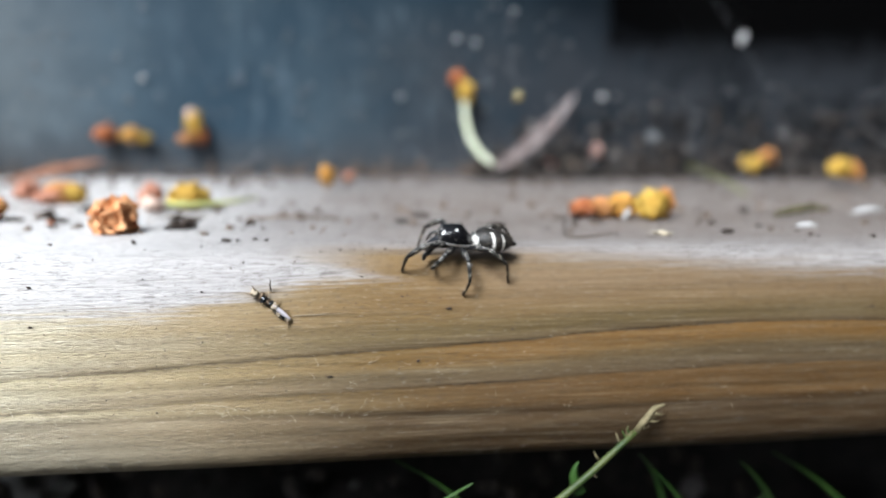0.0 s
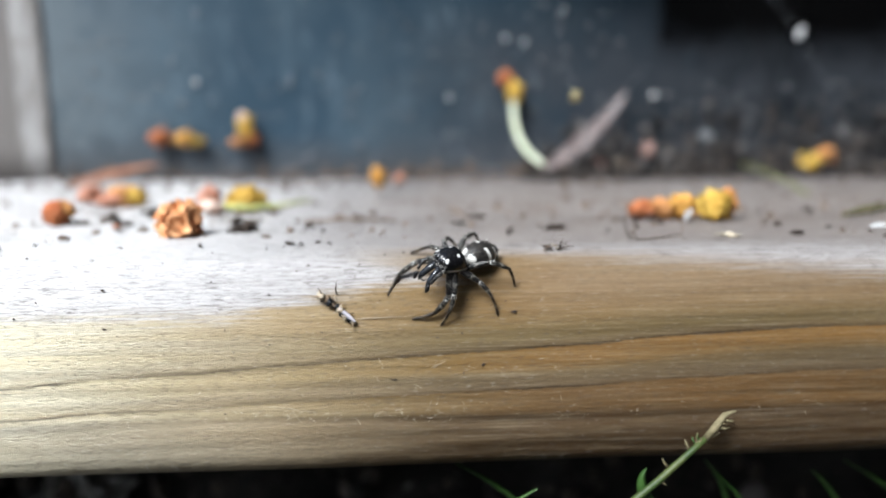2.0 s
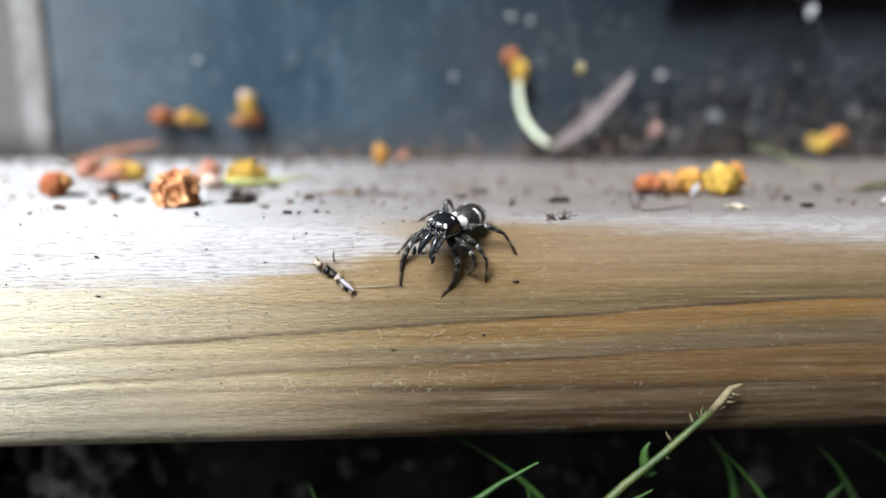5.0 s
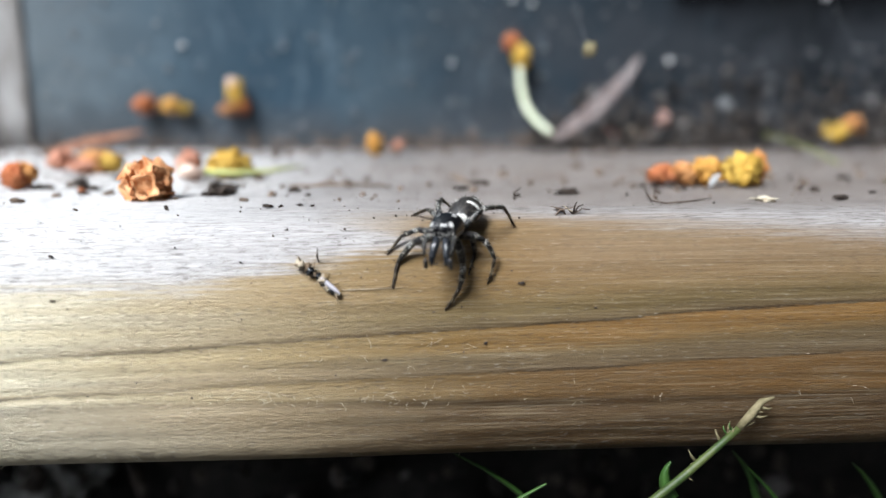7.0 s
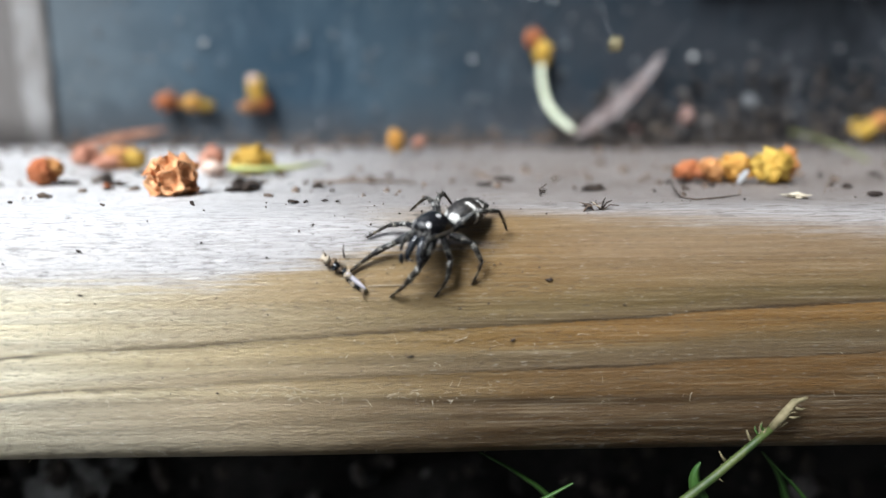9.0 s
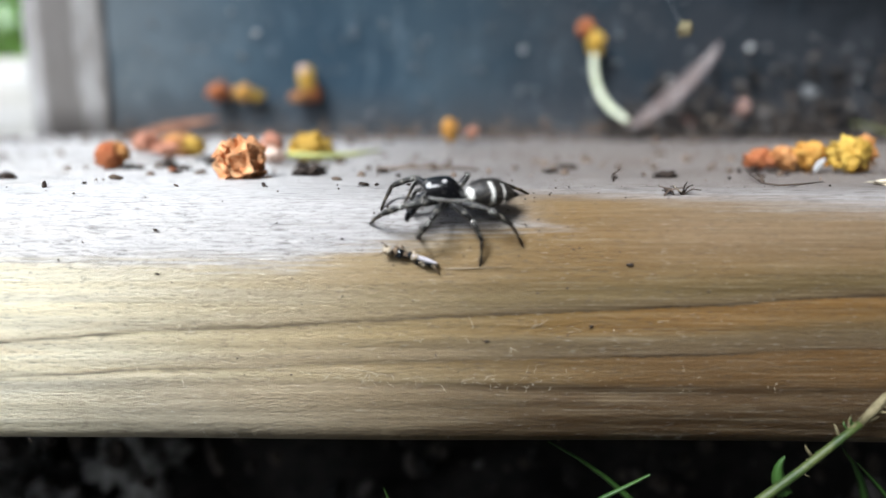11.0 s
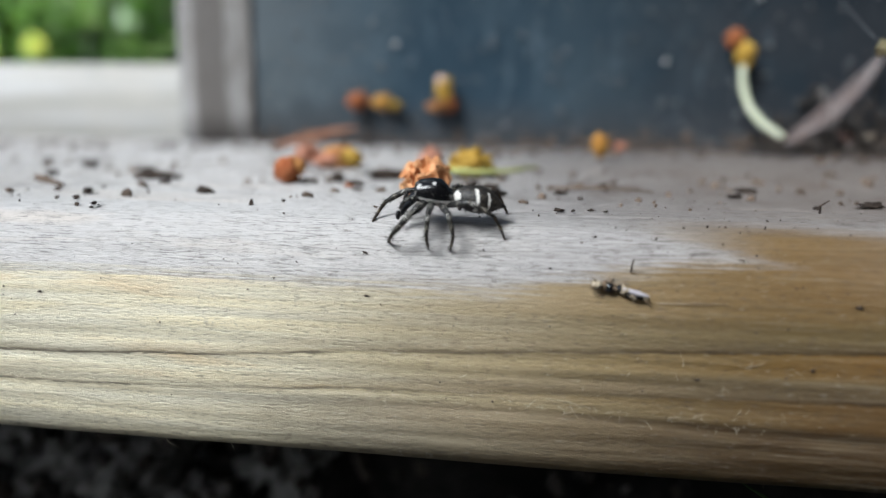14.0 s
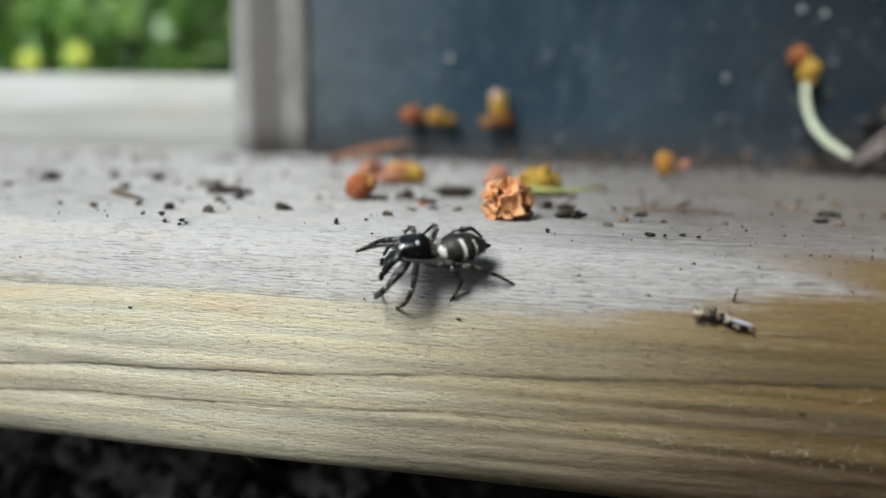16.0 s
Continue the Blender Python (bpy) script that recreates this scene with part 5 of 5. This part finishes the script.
BODY_ROWS = [
    (0.0, 6.62, 40.86, 0.84, -20.7, -8.7, 179.4),
    (0.5, 5.37, 40.63, 0.39, -23.4, -13.1, -177.2),
    (1.0, 3.41, 40.2, 0.07, -25.4, -2.1, -169.4),
    (1.5, 2.69, 40.24, -0.17, -25.8, -2.9, -168.7),
    (2.0, 2.2, 40.19, 0.07, -29.6, -0.2, -144.5),
    (2.5, 1.93, 40.16, 0.51, -34.7, -4.0, -136.9),
    (3.0, 1.89, 40.31, 0.85, -26.5, -3.6, -133.0),
    (3.5, 1.85, 40.4, 0.82, -24.3, -2.7, -130.1),
    (4.0, 1.66, 40.32, 0.72, -18.3, 3.4, -133.2),
    (4.5, 1.53, 40.27, 0.46, -21.2, 6.7, -130.6),
    (7.0, 1.39, 40.44, 0.11, 1.5, 8.3, -112.7),
    (7.5, 1.3, 40.52, 0.13, 5.7, 9.0, -111.4),
    (8.0, 1.29, 40.57, 0.15, 7.2, 9.1, -111.1),
    (10.5, -2.56, 39.7, -0.3, -22.8, -1.4, -173.7),
    (11.0, -3.1, 40.34, 0.33, -13.0, -6.0, -178.8),
    (11.5, -5.64, 40.78, 1.03, -18.1, -9.0, -172.3),
    (12.0, -10.29, 41.48, 1.14, -4.5, -20.5, -167.3),
    (12.5, -13.03, 42.28, 1.42, -9.5, -15.1, 175.9),
    (13.0, -13.01, 42.29, 1.41, -10.9, -13.4, 179.0),
    (13.5, -13.33, 42.06, 1.36, -5.4, -14.9, 178.2),
    (14.0, -14.36, 41.87, 1.35, -14.4, -8.3, -175.4),
    (14.5, -15.44, 40.92, 0.91, -15.5, -12.9, -172.8),
    (15.0, -16.53, 40.51, 0.6, -16.8, -10.8, -173.9),
    (15.5, -17.97, 40.12, 0.36, -16.1, -6.3, -170.1),
    (16.0, -19.71, 39.64, -0.15, -22.5, -3.1, -165.3),
]
ABDOMEN_ROWS = [(0.0, -1.0, -1.2), (0.5, 7.2, 4.6), (1.0, 0.3, 7.1), (1.5, 2.3, 9.8), (2.0, 0.1, 3.9), (2.5, 1.0, 2.0), (3.0, -2.2, -0.1), (3.5, -2.0, -2.7), (4.0, -3.6, -3.0), (4.5, -3.7, -5.4), (7.0, 5.2, -12.7), (7.5, 4.6, -15.7), (8.0, 3.5, -16.3), (10.5, -0.8, 8.3), (11.0, -1.4, 8.7), (11.5, -1.8, -2.0), (12.0, 7.1, 13.6), (12.5, 1.1, -4.1), (13.0, 0.8, -7.9), (13.5, 1.7, -0.8), (14.0, -5.6, -1.2), (14.5, 2.9, 2.9), (15.0, 5.8, 3.3), (15.5, 4.8, 4.2), (16.0, 2.0, 8.5)]
FEET = {
    "L1": [(0.0, 2.0, 41.0, -1.3, 25), (0.5, 0.6, 40.6, -2.1, -5), (1.0, -1.3, 40.0, -3.7, -5), (1.5, -1.3, 40.0, -3.7, -5), (2.0, -1.3, 40.0, -3.7, -65), (2.5, 0.2, 40.4, -2.6, -65), (3.0, 1.5, 40.6, -2.1, -65), (3.5, 0.4, 39.9, -4.3, -50), (4.0, 0.4, 39.9, -4.3, -60), (4.5, 0.4, 39.9, -4.3, -62), (7.0, 0.8, 39.8, -4.7, -28), (8.0, 0.8, 39.8, -4.7, -28), (9.25, -3.4, 39.9, -4.2, -14), (10.5, -6.5, 40.5, -2.4, 0), (11.0, -8.3, 41.0, -1.5, -5), (11.5, -9.9, 41.1, -1.4, 0), (12.0, -13.8, 41.4, -0.9, 0), (12.5, -17.2, 42.3, -0.4, -8), (13.5, -17.2, 42.3, -0.4, -18), (14.0, -18.1, 41.2, -1.3, -12), (14.5, -18.8, 42.0, -0.6, -12), (15.0, -21.3, 40.8, -1.9, -10), (15.5, -21.3, 40.8, -1.9, -5), (16.0, -23.3, 40.3, -2.8, -15)],
    "L2": [(0.0, 4.1, 41.3, -1.0, -5), (0.5, 3.1, 40.3, -2.6, -5), (1.0, 2.0, 40.2, -3.1, 2), (1.5, 0.4, 39.9, -4.1, -2), (2.0, 0.4, 39.9, -4.1, -2), (2.5, 1.1, 40.0, -3.5, -30), (3.0, 1.9, 40.4, -2.4, -5), (3.5, 2.0, 40.2, -3.0, -5), (4.0, 2.0, 40.2, -3.0, 15), (4.5, 2.0, 40.2, -3.0, 15), (7.0, 2.0, 40.2, -3.0, -55), (8.0, 2.0, 40.2, -3.0, -50), (9.25, -1.2, 39.9, -4.3, -28), (10.5, -3.2, 39.9, -4.1, -5), (11.0, -5.8, 40.6, -2.1, -18), (11.5, -7.9, 41.3, -1.2, 15), (12.0, -11.0, 42.7, -0.2, 10), (12.5, -14.8, 45.2, 0.0, 10), (13.0, -14.6, 44.4, 0.0, 10), (13.5, -15.1, 44.7, 0.0, 8), (14.0, -15.9, 40.9, -1.5, 8), (14.5, -18.1, 40.7, -2.1, 15), (15.0, -18.1, 40.7, -2.1, 22), (15.5, -20.9, 40.3, -3.1, 0), (16.0, -22.3, 40.1, -3.6, -32)],
    "L3": [(0.0, 5.6, 40.3, -2.7, -15), (0.5, 5.6, 40.3, -2.7, -30), (1.0, 3.8, 40.0, -3.6, -40), (1.5, 3.8, 40.0, -3.6, -50), (2.0, 3.8, 40.0, -3.6, -45), (2.5, 3.0, 40.0, -3.4, -35), (3.0, 3.0, 40.0, -3.4, -15), (7.0, 3.0, 40.0, -3.4, -25), (8.0, 3.0, 40.0, -3.4, -20), (9.25, 0.8, 40.0, -3.6, -25), (10.5, -2.7, 40.1, -3.5, -30), (11.0, -2.7, 40.1, -3.5, -48), (11.5, -5.2, 40.6, -2.1, -32), (12.0, -10.7, 43.0, -0.2, -38), (12.5, -13.3, 41.3, -1.2, -10), (13.0, -13.3, 41.3, -1.2, -2), (13.5, -13.9, 41.3, -1.2, -5), (14.0, -14.8, 41.0, -1.6, -8), (14.5, -14.8, 41.0, -1.6, -5), (15.0, -17.0, 40.4, -2.6, -25), (15.5, -17.0, 40.4, -2.6, -45), (16.0, -19.5, 40.3, -3.1, -55)],
    "L4": [(0.0, 8.4, 40.5, -2.0, -20), (0.5, 8.4, 40.5, -2.0, -30), (1.0, 6.3, 40.4, -2.2, -30), (1.5, 6.3, 40.4, -2.2, -32), (2.0, 4.9, 40.6, -2.0, -28), (3.0, 4.9, 40.6, -2.0, -30), (3.5, 4.9, 40.6, -2.0, -40), (4.5, 4.9, 40.6, -2.0, -42), (7.0, 4.6, 41.5, -0.7, -22), (8.0, 4.6, 41.5, -0.7, -15), (9.25, 2.4, 41.1, -1.3, -18), (10.5, -0.5, 40.4, -2.6, -20), (11.0, -0.5, 40.4, -2.6, -15), (11.5, -3.3, 42.0, -0.5, 18), (12.0, -9.3, 41.4, -1.0, 15), (12.5, -12.0, 41.5, -1.0, -8), (13.5, -12.0, 41.5, -1.0, -5), (14.0, -12.0, 41.5, -1.0, -15), (14.5, -13.9, 40.9, -1.8, -15), (15.0, -13.9, 40.9, -1.8, -20), (15.5, -16.2, 40.7, -2.1, -18), (16.0, -16.2, 40.7, -2.1, -32)],
    "R1": [(0.0, 3.1, 43.0, -0.1, 11), (0.5, 1.2, 42.9, -0.2, 15), (1.0, -1.6, 41.2, -1.2, 20), (1.5, -1.6, 41.2, -1.2, 28), (2.0, -2.7, 40.5, -2.4, 28), (2.5, -2.7, 40.5, -2.4, 48), (3.0, -2.7, 40.5, -2.4, 45), (3.5, -2.7, 40.5, -2.4, 10), (4.0, -1.9, 40.0, -3.6, 5), (4.5, -1.9, 40.0, -3.6, 25), (7.0, -1.9, 40.0, -3.6, 42), (8.0, -1.9, 40.0, -3.6, 42), (9.25, -5.6, 40.2, -3.0, 26), (10.5, -7.8, 41.6, -0.9, 10), (11.0, -7.8, 41.6, -0.9, -8), (11.5, -9.7, 43.0, -0.2, 0), (12.0, -14.6, 44.8, 0.2, 0), (12.5, -17.4, 43.5, -0.1, 0), (13.0, -17.4, 43.5, -0.1, 0), (13.5, -18.8, 44.2, -0.0, -8), (14.0, -19.2, 42.3, -0.4, 15), (14.5, -21.2, 42.5, -0.3, 5), (15.0, -21.2, 42.5, -0.3, 5), (15.5, -23.1, 41.7, -0.8, 10), (16.0, -24.9, 41.4, -1.0, 40)],
    "R2": [(0.0, 4.1, 44.9, 0.0, 0), (0.5, 2.6, 44.1, 0.0, 0), (1.0, 1.1, 43.5, -0.1, 0), (1.5, 1.1, 43.5, -0.1, 15), (2.0, -1.3, 42.6, -0.2, 49), (2.5, -1.3, 42.6, -0.2, 32), (3.0, -0.8, 43.1, -0.2, 0), (3.5, -0.8, 43.1, -0.2, 0), (4.0, -2.2, 40.7, -2.0, 50), (4.5, -2.2, 40.7, -2.0, 60), (7.0, -2.2, 40.7, -2.0, 40), (7.5, -2.2, 40.7, -2.0, 40), (8.0, -2.2, 40.7, -2.0, 50), (9.25, -4.6, 41.0, -1.3, 30), (10.5, -5.4, 43.5, -0.1, 10), (11.0, -6.6, 41.8, -0.6, 5), (11.5, -9.0, 43.9, 0.0, 5), (12.0, -13.7, 44.2, 0.0, 5), (12.5, -15.7, 45.6, 0.0, 5), (13.5, -15.7, 45.6, 0.0, 5), (14.0, -17.4, 45.0, 0.0, 5), (14.5, -19.1, 43.6, 0.0, 5), (15.0, -19.1, 43.6, 0.0, 5), (15.5, -21.4, 43.0, -0.1, 5), (16.0, -22.6, 43.0, -0.1, 5)],
    "R3": [(0.0, 6.5, 44.4, 0.0, -18), (0.5, 6.5, 44.4, 0.0, -18), (1.0, 1.8, 43.0, -0.1, -18), (2.0, 1.8, 43.0, -0.1, -18), (2.5, -0.7, 42.3, -0.3, -18), (3.5, -0.7, 42.3, -0.3, -18), (4.0, -0.8, 43.0, -0.2, -26), (4.5, -0.8, 43.0, -0.2, 65), (8.0, -0.8, 43.0, -0.2, 65), (9.25, -2.6, 42.4, -0.3, 48), (10.5, -4.2, 42.7, -0.2, 32), (11.0, -4.2, 42.7, -0.2, 32), (11.5, -6.5, 44.2, 0.0, 32), (12.0, -11.1, 44.4, 0.0, 32), (12.5, -13.1, 45.2, 0.0, 32), (13.5, -13.1, 45.2, 0.0, 32), (14.0, -14.8, 45.0, 0.0, 32), (14.5, -16.6, 44.0, 0.0, 32), (15.0, -16.6, 44.0, 0.0, 32), (15.5, -19.5, 43.2, -0.1, 32), (16.0, -21.7, 42.5, -0.3, 32)],
    "R4": [(0.0, 9.3, 42.9, -0.1, 38), (0.5, 8.0, 42.0, -0.4, 45), (1.0, 4.8, 43.0, -0.1, 35), (1.5, 4.3, 43.6, 0.0, 35), (2.0, 3.2, 43.4, -0.1, 18), (3.5, 3.2, 43.4, -0.1, 18), (4.0, 2.5, 43.3, 0.4, 18), (4.5, 1.5, 43.7, 0.0, 18), (7.0, 1.5, 43.7, 0.0, 18), (7.5, 0.6, 43.6, 0.0, 18), (8.0, 0.6, 43.6, 0.0, 18), (9.25, 0.0, 43.6, 0.0, 26), (10.5, 0.0, 43.0, -0.2, 35), (11.0, 0.0, 43.0, -0.2, 32), (11.5, -2.8, 42.5, -0.3, 45), (12.0, -8.1, 43.5, 0.0, 55), (12.5, -10.2, 44.4, -0.0, 52), (13.0, -10.2, 44.4, -0.0, 52), (13.5, -10.2, 44.4, -0.0, 38), (14.0, -12.0, 44.3, -0.1, 45), (14.5, -13.6, 43.3, -0.1, 55), (15.0, -13.6, 43.3, -0.1, 36), (15.5, -15.3, 42.7, -0.3, 40), (16.0, -18.3, 43.4, -0.2, 40)],
}
HUSK_ROWS = [
    (0.0, -5.54, 40.21, -3.12, -65.9, -40.6, 164.4),
    (8.3, -5.54, 40.21, -3.12, -65.9, -40.6, 164.4),
    (10.4, -5.65, 40.21, -3.04, -68.1, -30.6, 168.2),
    (10.8, -5.80, 40.18, -3.10, -69.8, -20.9, 172.1),
    (11.1, -6.08, 40.17, -3.11, -70.3, -19.0, 173.3),
    (11.5, -6.10, 40.16, -3.14, -70.6, -16.0, 174.3),
    (16.0, -6.07, 40.17, -3.12, -70.7, -15.6, 174.9),
]


def body_at(t):
    """The spider's pose at a time, in millimetres."""
    for a, b in zip(BODY_ROWS, BODY_ROWS[1:]):
        if t <= b[0]:
            break
    u = (t - a[0]) / (b[0] - a[0])
    u = ease(u) * 0.35 + 0.65 * min(1, max(0, u))
    p = Vector(a[1:4]).lerp(Vector(b[1:4]), u)
    qa, qb = (pose(0, 0, 0, *r[4:7]).to_quaternion() for r in (a, b))
    return Matrix.Translation(p) @ qa.slerp(qb, u).to_matrix().to_4x4()


def foot_at(name, t):
    """Where a foot stands or swings at a time, in millimetres, and how far the leg leans about its line."""
    rows = FEET[name]
    for a, b in zip(rows, rows[1:]):
        if t <= b[0]:
            break
    span = b[0] - a[0]
    order = {"L1": 0, "R2": 0, "L3": 0.1, "R4": 0.1, "R1": 0.2, "L2": 0.2, "R3": 0.25, "L4": 0.25}[name]
    u = (t - a[0]) / span
    if span > 0.6:
        u = (u - 0.2 - order) / 0.45
    u = ease(u)
    p = Vector(a[1:4]).lerp(Vector(b[1:4]), u)
    far = (Vector(a[1:4]) - Vector(b[1:4])).length
    if far > 0.3:
        p += Vector((0, -0.5, 0.8)).normalized() * min(0.7, 0.3 * far) * math.sin(math.pi * u)
    return p, a[4] + (b[4] - a[4]) * u


def arch(lengths, far):
    """Three links bent evenly like an arch over a span: the joints as (along, up)."""
    far = min(max(far, 0.9), sum(lengths) * 0.985)
    lo, hi = 1e-4, 2 / max(lengths) * 0.9999
    for _ in range(40):
        k = (lo + hi) / 2
        turns = [2 * math.asin(min(1.0, l * k / 2)) for l in lengths]
        if sum(turns) < math.tau and 2 / k * math.sin(sum(turns) / 2) > far:
            lo = k
        else:
            hi = k
    half = sum(turns) / 2
    phi, joints = -half, [(0.0, 0.0)]
    for turn in turns:
        phi += turn
        joints.append((far / 2 + math.sin(phi) / k, (math.cos(phi) - math.cos(half)) / k))
    return joints


def leg_pose(name, body, foot, lean):
    """The three segments' poses: the first in the spider's space, the others in the first one's."""
    s = 1 if name[0] == "L" else -1
    lengths = LENGTHS[name[1]]
    h = Vector(HIPS[name[1]])
    h.y *= s
    d = body.inverted() @ foot - h
    j = arch(lengths, d.length)
    d = d.normalized()
    up = Vector((0.1 if name[1] == "1" else 0.0, 0.95 * s, 0.8 if name[1] == "1" else 1.0))
    up = Matrix.Rotation(radians(lean), 3, d) @ (up - d * up.dot(d)).normalized()
    ways = [math.atan2(q[1] - p[1], q[0] - p[0]) for p, q in zip(j, j[1:])]
    x = d * math.cos(ways[0]) + up * math.sin(ways[0])
    z = up * math.cos(ways[0]) - d * math.sin(ways[0])
    first = Matrix.Translation(h) @ Matrix((x, z.cross(x), z)).transposed().to_4x4()
    b1, b2 = ways[1] - ways[0], ways[2] - ways[0]
    a, b, _ = lengths
    return first, pose(a, 0, 0, 0, -math.degrees(b1), 0), pose(a + b * math.cos(b1), 0, b * math.sin(b1), 0, -math.degrees(b2), 0)


def motions():
    steps = [i / 10 for i in range(161)]
    bodies = {t: body_at(t) for t in steps}

    def metres(m):
        return Matrix.Translation(m.translation * MM) @ m.to_quaternion().to_matrix().to_4x4()

    walk(spider, [(t, metres(bodies[t])) for t in steps])
    walk(ABDOMEN, [(t, pose(*WAIST, 0, p, w)) for t, p, w in ABDOMEN_ROWS])
    for name, segments in LEGS.items():
        rows = {t: leg_pose(name, bodies[t], *foot_at(name, t)) for t in steps}
        for i, segment in enumerate(segments):
            walk(segment, [(t, rows[t][i]) for t in steps])
    walk(husk, [(t, pose(x * MM, y * MM, z * MM, rx, ry, rz)) for t, x, y, z, rx, ry, rz in HUSK_ROWS])


motions()
